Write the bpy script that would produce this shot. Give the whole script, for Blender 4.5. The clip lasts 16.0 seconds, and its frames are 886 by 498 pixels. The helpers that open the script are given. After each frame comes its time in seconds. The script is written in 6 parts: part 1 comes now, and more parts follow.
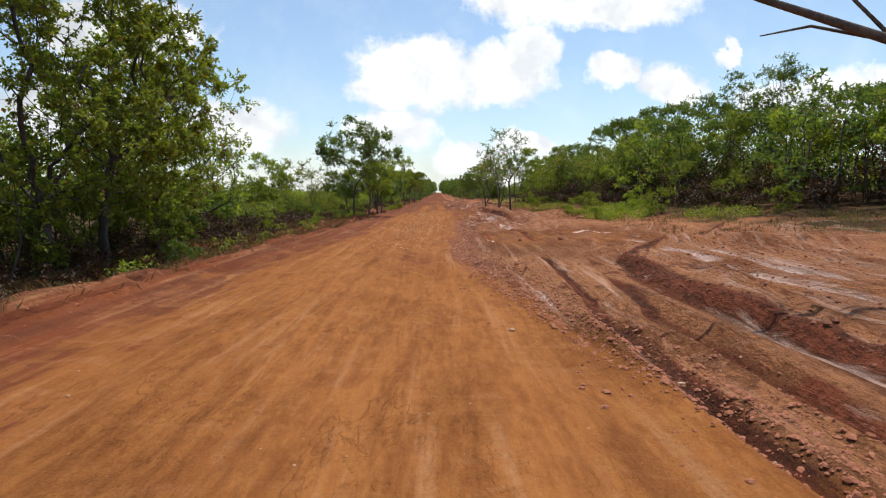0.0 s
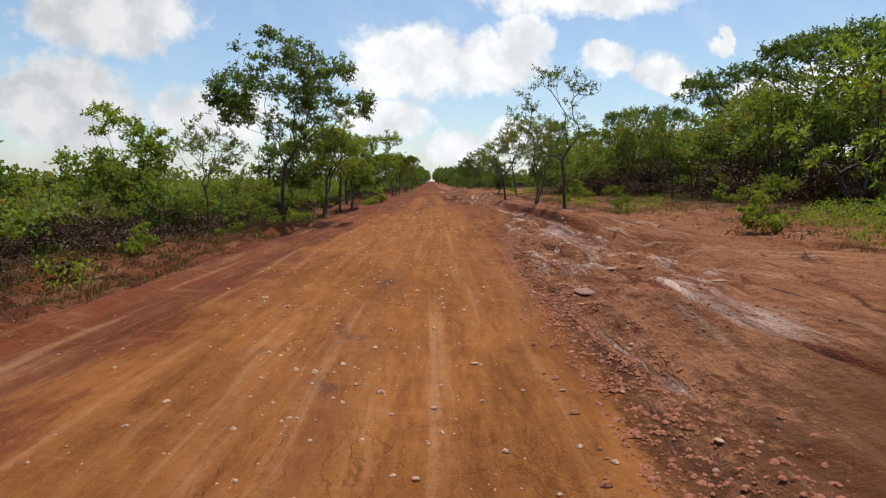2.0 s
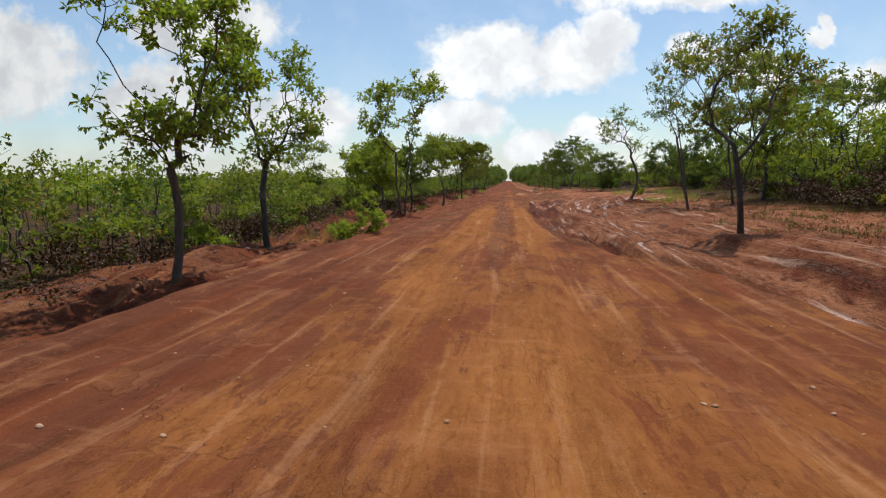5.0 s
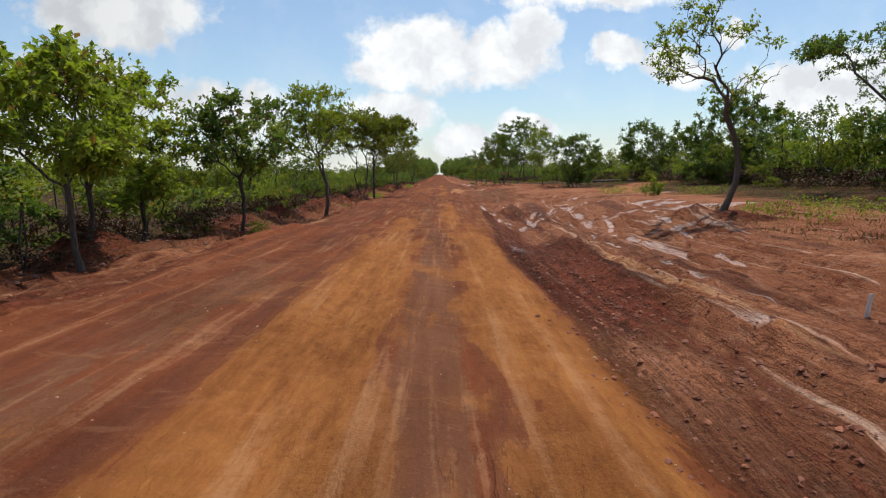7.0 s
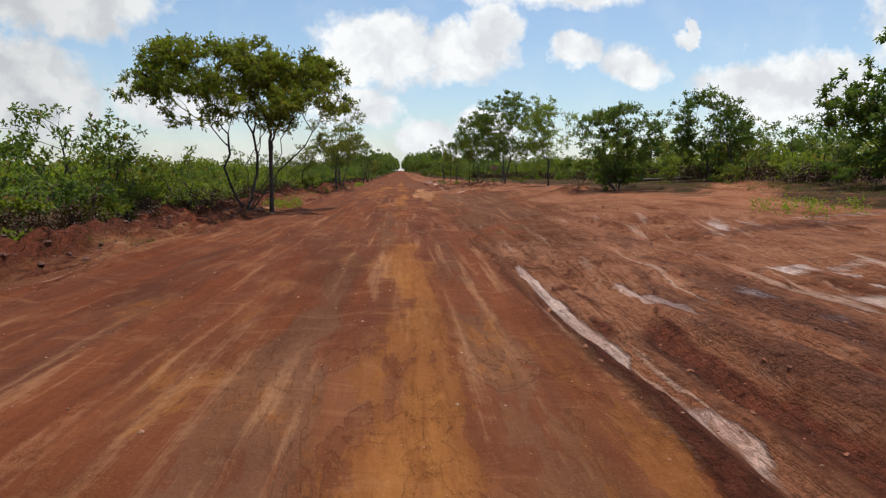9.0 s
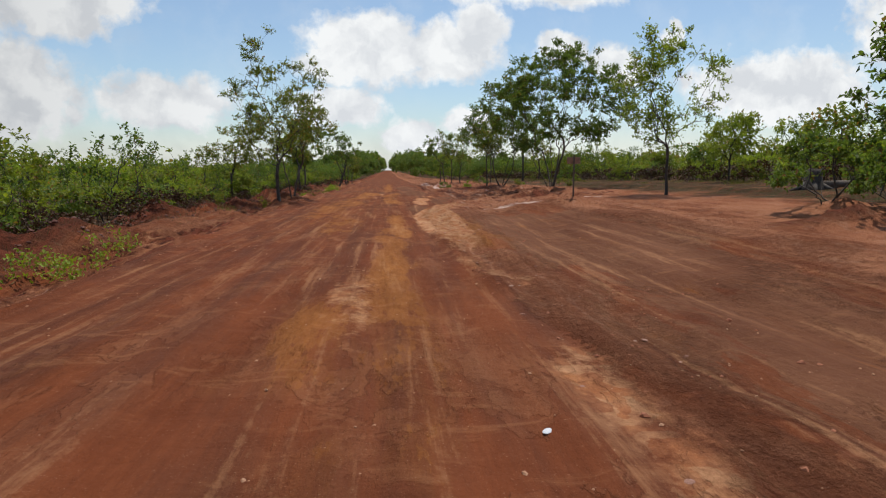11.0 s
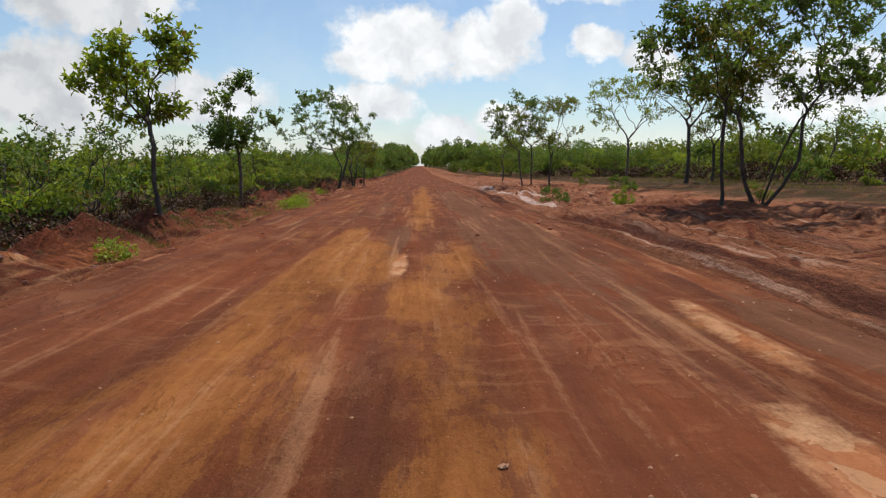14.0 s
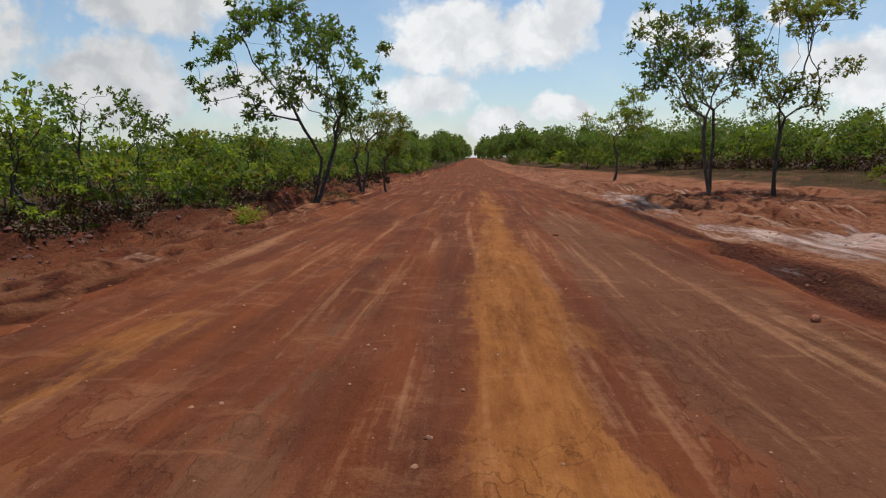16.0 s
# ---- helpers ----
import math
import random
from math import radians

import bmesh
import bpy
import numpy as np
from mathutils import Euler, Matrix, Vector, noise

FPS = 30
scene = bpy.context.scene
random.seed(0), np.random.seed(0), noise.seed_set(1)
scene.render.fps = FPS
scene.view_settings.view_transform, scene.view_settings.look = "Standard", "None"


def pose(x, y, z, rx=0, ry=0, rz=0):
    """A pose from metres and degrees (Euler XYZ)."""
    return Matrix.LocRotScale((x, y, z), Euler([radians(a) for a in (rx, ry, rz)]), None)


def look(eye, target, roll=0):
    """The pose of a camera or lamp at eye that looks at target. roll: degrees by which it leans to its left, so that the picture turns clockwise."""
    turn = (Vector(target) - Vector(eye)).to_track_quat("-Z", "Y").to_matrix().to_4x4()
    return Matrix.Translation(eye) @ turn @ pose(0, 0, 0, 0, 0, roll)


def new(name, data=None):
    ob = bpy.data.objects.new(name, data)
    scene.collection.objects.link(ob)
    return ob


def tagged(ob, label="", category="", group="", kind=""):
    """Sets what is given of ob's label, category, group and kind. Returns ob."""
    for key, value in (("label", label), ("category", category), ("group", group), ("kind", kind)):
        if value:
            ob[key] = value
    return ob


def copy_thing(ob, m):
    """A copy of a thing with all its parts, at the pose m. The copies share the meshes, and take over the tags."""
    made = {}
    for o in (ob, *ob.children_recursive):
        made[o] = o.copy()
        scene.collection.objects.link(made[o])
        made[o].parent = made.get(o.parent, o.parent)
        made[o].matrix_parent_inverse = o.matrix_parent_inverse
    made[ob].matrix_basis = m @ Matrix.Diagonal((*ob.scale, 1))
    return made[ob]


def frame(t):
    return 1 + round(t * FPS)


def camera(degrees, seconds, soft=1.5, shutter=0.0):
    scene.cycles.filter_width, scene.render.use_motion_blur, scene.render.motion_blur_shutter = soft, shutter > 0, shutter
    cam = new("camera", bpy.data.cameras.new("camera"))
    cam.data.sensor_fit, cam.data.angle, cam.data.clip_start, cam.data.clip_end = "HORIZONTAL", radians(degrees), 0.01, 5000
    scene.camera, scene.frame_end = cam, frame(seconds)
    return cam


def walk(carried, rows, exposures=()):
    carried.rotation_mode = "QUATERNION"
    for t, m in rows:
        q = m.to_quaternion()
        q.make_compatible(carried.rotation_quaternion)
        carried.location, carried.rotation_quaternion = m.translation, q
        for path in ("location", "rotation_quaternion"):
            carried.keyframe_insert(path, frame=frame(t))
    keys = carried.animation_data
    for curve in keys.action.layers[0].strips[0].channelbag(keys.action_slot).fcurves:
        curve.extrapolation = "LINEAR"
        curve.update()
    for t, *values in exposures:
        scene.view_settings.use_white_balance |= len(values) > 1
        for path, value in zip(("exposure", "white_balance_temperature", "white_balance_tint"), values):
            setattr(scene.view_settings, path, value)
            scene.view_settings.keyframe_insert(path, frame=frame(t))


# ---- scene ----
cam = camera(70.0, 16.0, soft=1.2, shutter=0.0)
PATH = [
    (0, pose(0.325, 7.336, 1.486, 85.232, 0.173, -0.443)),
    (0.5, pose(0.169, 12.785, 1.481, 85.173, 0.135, -0.456)),
    (1, pose(0.015, 18.394, 1.479, 84.981, 0.128, -0.567)),
    (1.5, pose(-0.031, 23.988, 1.483, 84.389, 0.103, -0.741)),
    (2, pose(-0.072, 29.626, 1.493, 84.233, 0.092, -1.042)),
    (2.5, pose(-0.097, 35.327, 1.511, 84.427, 0.026, -0.878)),
    (3, pose(-0.024, 40.947, 1.523, 84.523, -0.166, -0.902)),
    (3.5, pose(-0.086, 46.233, 1.507, 84.500, -0.097, 0.225)),
    (3.7, pose(-0.098, 48.366, 1.503, 84.670, 0.058, 1.165)),
    (4.7, pose(-0.020, 59.902, 1.514, 84.336, 0.171, 4.900)),
    (5.3, pose(0.027, 66.824, 1.520, 84.100, 0.239, 6.300)),
    (5.8, pose(0.066, 72.593, 1.526, 83.968, 0.296, 5.068)),
    (6, pose(0.011, 75.071, 1.520, 83.993, 0.079, 2.760)),
    (6.5, pose(-0.146, 81.316, 1.492, 83.755, 0.178, 0.566)),
    (7, pose(-0.170, 87.626, 1.477, 83.628, 0.120, -0.334)),
    (7.5, pose(-0.125, 93.929, 1.482, 83.590, 0.086, -1.384)),
    (8, pose(-0.103, 100.130, 1.494, 83.349, 0.001, -2.236)),
    (8.5, pose(0.089, 106.013, 1.494, 83.211, -0.143, -2.858)),
    (8.7, pose(0.184, 108.379, 1.488, 83.279, -0.222, -3.139)),
    (10.1, pose(0.168, 125.140, 1.507, 83.273, -0.090, -6.100)),
    (10.8, pose(0.161, 133.521, 1.516, 83.270, -0.023, -5.719)),
    (11, pose(0.131, 135.944, 1.517, 83.258, 0.003, -4.954)),
    (11.5, pose(0.071, 141.991, 1.515, 83.115, -0.018, -3.684)),
    (12, pose(0.057, 148.031, 1.499, 83.165, 0.185, -3.279)),
    (12.5, pose(0.031, 154.180, 1.480, 83.148, 0.071, -3.085)),
    (13, pose(0.033, 160.461, 1.468, 83.154, -0.074, -2.963)),
    (13.5, pose(0.064, 166.636, 1.478, 83.032, -0.110, -2.660)),
    (14, pose(0.046, 172.874, 1.494, 82.877, -0.144, -2.061)),
    (14.5, pose(-0.018, 179.350, 1.516, 82.697, 0.054, -1.442)),
    (15, pose(-0.081, 185.643, 1.498, 82.504, 0.074, -1.008)),
    (15.5, pose(-0.131, 191.900, 1.481, 82.304, 0.054, 0.854)),
    (16, pose(-0.301, 198.295, 1.487, 82.140, 0.267, 2.673)),
]
walk(cam, PATH, [(0, 0.36), (0.5, 0.24), (1.0, 0.19), (3.0, 0.14), (6.5, 0.2), (7.4, 0.14), (9.0, 0.1), (11.0, 0.03), (11.6, -0.10), (12.9, -0.05), (13.4, 0.12), (14.2, 0.13), (15.0, 0.06), (15.6, -0.04), (16.0, -0.04)])

# ------------------------------------------------------------------ sky, sun
world = bpy.data.worlds.new("sky")
scene.world = world
world.use_nodes = True
SUN_EL, SUN_AZ = radians(71), radians(26)      # azimuth from +y towards +x

# soft cumulus, each as across, up (tangents of the angles seen down the road) and half sizes
CLOUDS = [
    (-0.026, 0.190, 0.105, 0.058), (0.090, 0.190, 0.085, 0.048), (-0.085, 0.165, 0.055, 0.036),
    (0.145, 0.232, 0.040, 0.040), (0.235, 0.300, 0.170, 0.042), (0.100, 0.310, 0.060, 0.030),
    (-0.070, 0.100, 0.070, 0.032), (0.275, 0.190, 0.046, 0.026), (0.370, 0.172, 0.052, 0.034),
    (0.452, 0.214, 0.022, 0.012), (0.466, 0.226, 0.012, 0.012), (-0.490, 0.255, 0.135, 0.056), (-0.330, 0.110, 0.100, 0.042),
    (-0.560, 0.120, 0.120, 0.080), (0.640, 0.140, 0.170, 0.058), (0.135, 0.078, 0.050, 0.020),
    (0.040, 0.055, 0.060, 0.026), (-0.850, 0.200, 0.160, 0.090), (0.900, 0.240, 0.150, 0.080),
]


def build_sky():
    nt = world.node_tree
    N, L = nt.nodes, nt.links
    N.clear()

    def math_(op, a, b=None, clamp=False):
        n = N.new("ShaderNodeMath")
        n.operation, n.use_clamp = op, clamp
        for i, v in enumerate((a, b)):
            if v is None:
                continue
            if isinstance(v, (int, float)):
                n.inputs[i].default_value = v
            else:
                L.new(v, n.inputs[i])
        return n.outputs[0]

    sky = N.new("ShaderNodeTexSky")
    sky.sky_type, sky.sun_disc = "NISHITA", False
    sky.sun_elevation, sky.sun_rotation = SUN_EL, SUN_AZ
    sky.air_density, sky.dust_density, sky.ozone_density = 1.0, 0.9, 1.5
    co = N.new("ShaderNodeTexCoord").outputs["Generated"]
    sep = N.new("ShaderNodeSeparateXYZ")
    L.new(co, sep.inputs[0])
    x, y, z = sep.outputs
    ahead = math_("MAXIMUM", y, 0.05)
    u, v = math_("DIVIDE", x, ahead), math_("DIVIDE", z, ahead)
    uv = N.new("ShaderNodeCombineXYZ")
    L.new(u, uv.inputs[0])
    L.new(v, uv.inputs[1])
    noise1 = N.new("ShaderNodeTexNoise")
    noise1.inputs["Scale"].default_value, noise1.inputs["Detail"].default_value = 11.0, 9.0
    noise1.inputs["Roughness"].default_value = 0.62
    L.new(uv.outputs[0], noise1.inputs["Vector"])
    wob = N.new("ShaderNodeVectorMath")
    wob.operation = "SUBTRACT"
    L.new(noise1.outputs["Color"], wob.inputs[0])
    wob.inputs[1].default_value = (0.5, 0.5, 0.5)
    wobs = N.new("ShaderNodeVectorMath")
    wobs.operation = "SCALE"
    L.new(wob.outputs[0], wobs.inputs[0])
    wobs.inputs["Scale"].default_value = 0.075
    warped = N.new("ShaderNodeVectorMath")
    warped.operation = "ADD"
    L.new(uv.outputs[0], warped.inputs[0])
    L.new(wobs.outputs[0], warped.inputs[1])
    best = None
    for cu, cv, a, b in CLOUDS:
        d = N.new("ShaderNodeVectorMath")
        d.operation = "SUBTRACT"
        L.new(warped.outputs[0], d.inputs[0])
        d.inputs[1].default_value = (cu, cv, 0)
        s = N.new("ShaderNodeVectorMath")
        s.operation = "MULTIPLY"
        L.new(d.outputs[0], s.inputs[0])
        s.inputs[1].default_value = (1 / a, 1 / b, 0)
        ln = N.new("ShaderNodeVectorMath")
        ln.operation = "LENGTH"
        L.new(s.outputs[0], ln.inputs[0])
        m = math_("SUBTRACT", 1.0, ln.outputs["Value"])
        best = m if best is None else math_("MAXIMUM", best, m)
    crisp = N.new("ShaderNodeTexNoise")
    crisp.inputs["Scale"].default_value, crisp.inputs["Detail"].default_value = 30.0, 8.0
    crisp.inputs["Roughness"].default_value = 0.6
    L.new(uv.outputs[0], crisp.inputs["Vector"])
    edge = math_("MULTIPLY", math_("SUBTRACT", crisp.outputs["Fac"], 0.5), 1.1)
    placed = math_("MULTIPLY", math_("ADD", math_("ADD", best, edge), 0.17), 2.6, True)
    # beyond the placed ones the cloud cover goes on as broken cumulus
    noise2 = N.new("ShaderNodeTexNoise")
    noise2.inputs["Scale"].default_value, noise2.inputs["Detail"].default_value = 3.2, 7.0
    L.new(co, noise2.inputs["Vector"])
    free = math_("MULTIPLY", math_("SUBTRACT", noise2.outputs["Fac"], 0.53), 6.0, True)
    high = math_("MULTIPLY", math_("SUBTRACT", v, 0.34), 8.0, True)
    back = math_("MULTIPLY", math_("SUBTRACT", 0.35, y), 4.0, True)
    free = math_("MULTIPLY", free, math_("MAXIMUM", high, back))
    # thin veil low down and faint wisps
    veil = math_("MULTIPLY", math_("SUBTRACT", 0.090, z), 9.0, True)
    wisp = math_("MULTIPLY", math_("SUBTRACT", noise1.outputs["Fac"], 0.46), 0.6, True)
    cover = math_("MAXIMUM", math_("MAXIMUM", placed, free), math_("MAXIMUM", math_("MULTIPLY", veil, 0.85), wisp))
    # shading inside the clouds: grey bellies
    noise3 = N.new("ShaderNodeTexNoise")
    noise3.inputs["Scale"].default_value, noise3.inputs["Detail"].default_value = 17.0, 6.0
    L.new(warped.outputs[0], noise3.inputs["Vector"])
    ramp = N.new("ShaderNodeValToRGB")
    ramp.color_ramp.elements[0].position, ramp.color_ramp.elements[0].color = 0.37, (0.72, 0.75, 0.79, 1)
    ramp.color_ramp.elements[1].position, ramp.color_ramp.elements[1].color = 0.59, (0.95, 0.97, 0.98, 1)
    L.new(noise3.outputs["Fac"], ramp.inputs[0])
    gain = N.new("ShaderNodeVectorMath")
    gain.operation = "SCALE"
    L.new(sky.outputs[0], gain.inputs[0])
    gain.inputs["Scale"].default_value = SKY_GAIN
    haze = N.new("ShaderNodeVectorMath")
    haze.operation = "MULTIPLY"
    L.new(gain.outputs[0], haze.inputs[0])
    haze.inputs[1].default_value = (0.96, 1.00, 1.00)
    mix = N.new("ShaderNodeMixRGB")
    L.new(cover, mix.inputs[0])
    L.new(haze.outputs[0], mix.inputs[1])
    # clouds away from the sun are duller
    away = math_("MULTIPLY", math_("SUBTRACT", -0.16, u), 2.6, True)
    dull = N.new("ShaderNodeVectorMath")
    dull.operation = "SCALE"
    L.new(ramp.outputs[0], dull.inputs[0])
    L.new(math_("SUBTRACT", 1.0, math_("MULTIPLY", away, 0.22)), dull.inputs["Scale"])
    L.new(dull.outputs[0], mix.inputs[2])
    bg = N.new("ShaderNodeBackground")
    bg.inputs["Strength"].default_value = SKY_STRENGTH
    L.new(mix.outputs[0], bg.inputs["Color"])
    out = N.new("ShaderNodeOutputWorld")
    L.new(bg.outputs[0], out.inputs[0])


SKY_GAIN, SKY_STRENGTH = 0.130, 0.94
build_sky()
lamp = bpy.data.lights.new("sun", "SUN")
lamp.energy, lamp.angle, lamp.color = 3.55, radians(0.6), (1.0, 0.95, 0.86)
sun = new("sun", lamp)
sun_from = Vector((math.cos(SUN_EL) * math.sin(SUN_AZ), math.cos(SUN_EL) * math.cos(SUN_AZ), math.sin(SUN_EL)))
sun.matrix_world = look(sun_from * 50, (0, 0, 0))


# ------------------------------------------------------------------ materials
class Mat:
    """A node material with a few short forms."""

    def __init__(self, name):
        self.m = bpy.data.materials.new(name)
        self.m.use_nodes = True
        self.nt = self.m.node_tree
        self.N, self.L = self.nt.nodes, self.nt.links
        self.bsdf = self.N["Principled BSDF"]
        self.out = self.N["Material Output"]
        self.co = self.N.new("ShaderNodeTexCoord").outputs["Object"]

    def link(self, a, b):
        if isinstance(a, (int, float)):
            b.default_value = (a, a, a, 1) if b.type == "RGBA" else a
        elif isinstance(a, tuple):
            b.default_value = a if len(a) == len(b.default_value) else (*a, 1)
        else:
            self.L.new(a, b)

    def scaled(self, sx, sy, sz, turn=0.0):
        n = self.N.new("ShaderNodeMapping")
        self.L.new(self.co, n.inputs[0])
        n.inputs["Scale"].default_value = (sx, sy, sz)
        n.inputs["Rotation"].default_value = (0, 0, turn)
        return n.outputs[0]

    def noise(self, scale, detail=4.0, vec=None, rough=0.55, dist=0.0):
        n = self.N.new("ShaderNodeTexNoise")
        n.inputs["Scale"].default_value, n.inputs["Detail"].default_value = scale, detail
        n.inputs["Roughness"].default_value, n.inputs["Distortion"].default_value = rough, dist
        self.L.new(self.co if vec is None else vec, n.inputs["Vector"])
        return n.outputs["Fac"]

    def attr(self, name):
        n = self.N.new("ShaderNodeAttribute")
        n.attribute_name = name
        return n.outputs["Fac"]

    def math(self, op, a, b=0.0, clamp=False):
        n = self.N.new("ShaderNodeMath")
        n.operation, n.use_clamp = op, clamp
        self.link(a, n.inputs[0])
        self.link(b, n.inputs[1])
        return n.outputs[0]

    def span(self, v, lo, hi, a=0.0, b=1.0):
        n = self.N.new("ShaderNodeMapRange")
        self.link(v, n.inputs[0])
        for i, k in enumerate((lo, hi, a, b)):
            n.inputs[i + 1].default_value = k
        return n.outputs[0]

    def mix(self, f, a, b, how="MIX"):
        n = self.N.new("ShaderNodeMixRGB")
        n.blend_type = how
        self.link(f, n.inputs[0])
        self.link(a, n.inputs[1])
        self.link(b, n.inputs[2])
        return n.outputs[0]

    def set(self, color=None, rough=None, bump=None, strength=0.5, dist=0.02, spec=None):
        if color is not None:
            self.link(color, self.bsdf.inputs["Base Color"])
        if rough is not None:
            self.link(rough, self.bsdf.inputs["Roughness"])
        if spec is not None:
            self.link(spec, self.bsdf.inputs["Specular IOR Level"])
        if bump is not None:
            n = self.N.new("ShaderNodeBump")
            n.inputs["Strength"].default_value, n.inputs["Distance"].default_value = strength, dist
            self.L.new(bump, n.inputs["Height"])
            self.L.new(n.outputs[0], self.bsdf.inputs["Normal"])
        return self

    def island(self):
        return self.N.new("ShaderNodeNewGeometry").outputs["Random Per Island"]

    def randomly(self):
        return self.N.new("ShaderNodeObjectInfo").outputs["Random"]


def soil_material():
    """Laterite: packed red earth, yellow sand, dark wet mud, pale silt with painted sky sheen and litter, by the
    attributes of the same names.
    """
    k = Mat("laterite_soil")
    broad = k.noise(0.16, 5)
    lane = k.noise(1.0, 6, k.scaled(2.0, 0.09, 1.0), 0.6)
    tracks = k.noise(1.0, 6, k.scaled(4.0, 0.16, 1.0), 0.62, 0.3)
    streak = k.noise(1.0, 7, k.scaled(5.0, 0.6, 1.0), 0.68, 0.3)
    fine = k.noise(1.0, 7, k.scaled(13.0, 2.6, 1.0), 0.7)
    grit = k.noise(46.0, 5, None, 0.75)
    crumb = k.noise(9.0, 8, k.scaled(1.0, 0.75, 1.0), 0.72)
    patch = k.noise(0.75, 8, k.scaled(1.1, 0.34, 1.0), 0.66, 0.5)
    flake = k.noise(1.0, 8, k.scaled(1.7, 0.65, 1.0), 0.62, 0.35)

    def off(v, a):
        return k.math("MULTIPLY", k.math("SUBTRACT", v, 0.5), a)

    red = k.mix(k.span(broad, 0.35, 0.65), RED_A, RED_B)
    red = k.mix(k.span(k.math("ADD", lane, k.math("ADD", off(streak, 0.3), off(patch, 0.7))), 0.36, 0.68), red, RED_C)
    # thin crusts that end in crumbling lips
    lip1, lip2 = k.span(flake, 0.500, 0.512), k.span(flake, 0.575, 0.587)
    crust_on = k.span(k.noise(0.33, 4), 0.40, 0.58, 0.15, 1.0)
    red = k.mix(k.math("MULTIPLY", k.math("ADD", k.math("MULTIPLY", lip1, 0.10), k.math("MULTIPLY", lip2, 0.13)), crust_on), red, (0.36, 0.165, 0.085))
    sandy = k.mix(k.span(fine, 0.35, 0.65), SAND_A, SAND_B)
    # smooth grey-brown skins of settled silt with torn edges
    kf = k.math("ADD", k.math("ADD", k.attr("skin"), off(patch, 1.1)), k.math("ADD", off(streak, 0.9), off(flake, 0.9)))
    skin = k.math("MAXIMUM", k.span(kf, 0.30, 0.70, 0.0, 0.55), k.span(kf, 0.48, 0.525, 0.0, 0.92))
    red = k.mix(skin, red, k.mix(k.span(broad, 0.35, 0.65), SKIN_A, SKIN_B))
    ragged = k.noise(1.0, 9, k.scaled(2.2, 0.75, 1.0), 0.72, 0.8)
    f = k.math("ADD", k.math("ADD", k.attr("sand"), k.math("ADD", off(patch, 1.2), off(ragged, 0.9))), k.math("ADD", off(streak, 1.1), k.math("ADD", off(fine, 0.4), off(flake, 1.0))))
    sandy = k.mix(k.span(k.math("ADD", streak, off(ragged, 0.8)), 0.45, 0.66, 0.0, 0.75), sandy, k.mix(1.0, sandy, (0.66, 0.60, 0.62), "MULTIPLY"))
    col = k.mix(k.math("ADD", k.span(f, 0.25, 0.85, 0.0, 0.55), k.span(f, 0.475, 0.53, 0.0, 0.40)), red, sandy)
    col = k.mix(k.span(k.math("ADD", tracks, off(fine, 0.5)), 0.49, 0.62, 0.0, 0.34), col, k.mix(1.0, col, (0.60, 0.52, 0.50), "MULTIPLY"))
    ripple = k.noise(1.0, 5, k.scaled(1.1, 3.4, 1.0), 0.6, 0.5)
    col = k.mix(k.span(ripple, 0.57, 0.62, 0.0, 0.16), col, k.mix(1.0, col, (0.62, 0.55, 0.52), "MULTIPLY"))
    col = k.mix(k.span(ripple, 0.42, 0.34, 0.0, 0.16), col, (0.40, 0.19, 0.09))
    col = k.mix(k.span(k.math("ADD", tracks, off(crumb, 0.3)), 0.44, 0.32, 0.0, 0.42), col, (0.43, 0.22, 0.11))
    mud = k.mix(k.span(patch, 0.38, 0.60), MUD_A, MUD_B)
    mud = k.mix(k.span(k.math("ADD", k.attr("sand"), off(patch, 0.5)), 0.35, 0.60, 0.0, 0.65), mud, (0.43, 0.195, 0.088))
    across = k.N.new("ShaderNodeCombineXYZ")
    apart = k.N.new("ShaderNodeSeparateXYZ")
    k.L.new(k.co, apart.inputs[0])
    k.L.new(k.math("MULTIPLY", k.attr("flow"), 5.5), across.inputs[0])
    k.L.new(k.math("MULTIPLY", apart.outputs[1], 0.13), across.inputs[1])
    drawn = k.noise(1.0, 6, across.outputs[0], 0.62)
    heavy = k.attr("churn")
    # bump grooves darkened, the ridges between paled with painted sky sheen
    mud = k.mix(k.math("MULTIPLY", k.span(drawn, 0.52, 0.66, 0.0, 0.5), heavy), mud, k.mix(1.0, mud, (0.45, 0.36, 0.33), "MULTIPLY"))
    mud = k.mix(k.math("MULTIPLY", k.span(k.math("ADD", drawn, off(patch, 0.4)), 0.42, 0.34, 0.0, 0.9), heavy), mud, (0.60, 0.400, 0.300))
    lam = k.math("ADD", drawn, k.math("ADD", off(flake, 0.22), off(crumb, 0.10)))
    ledges = k.math("ADD", k.math("ADD", k.span(lam, 0.430, 0.440), k.span(lam, 0.480, 0.490)), k.math("ADD", k.span(lam, 0.530, 0.540), k.span(lam, 0.590, 0.600)))
    # shade painted as dark rims along two of the bump ledges
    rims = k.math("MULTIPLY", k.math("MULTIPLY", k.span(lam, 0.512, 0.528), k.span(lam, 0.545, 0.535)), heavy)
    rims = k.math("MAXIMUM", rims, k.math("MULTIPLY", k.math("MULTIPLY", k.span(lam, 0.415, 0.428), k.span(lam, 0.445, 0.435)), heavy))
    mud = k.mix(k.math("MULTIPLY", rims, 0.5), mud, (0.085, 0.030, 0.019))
    mf = k.math("SUBTRACT", k.math("ADD", k.attr("mud"), k.math("ADD", off(patch, 0.9), off(crumb, 0.7))), k.math("MULTIPLY", k.attr("skin"), 0.75))
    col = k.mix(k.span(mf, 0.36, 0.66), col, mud)
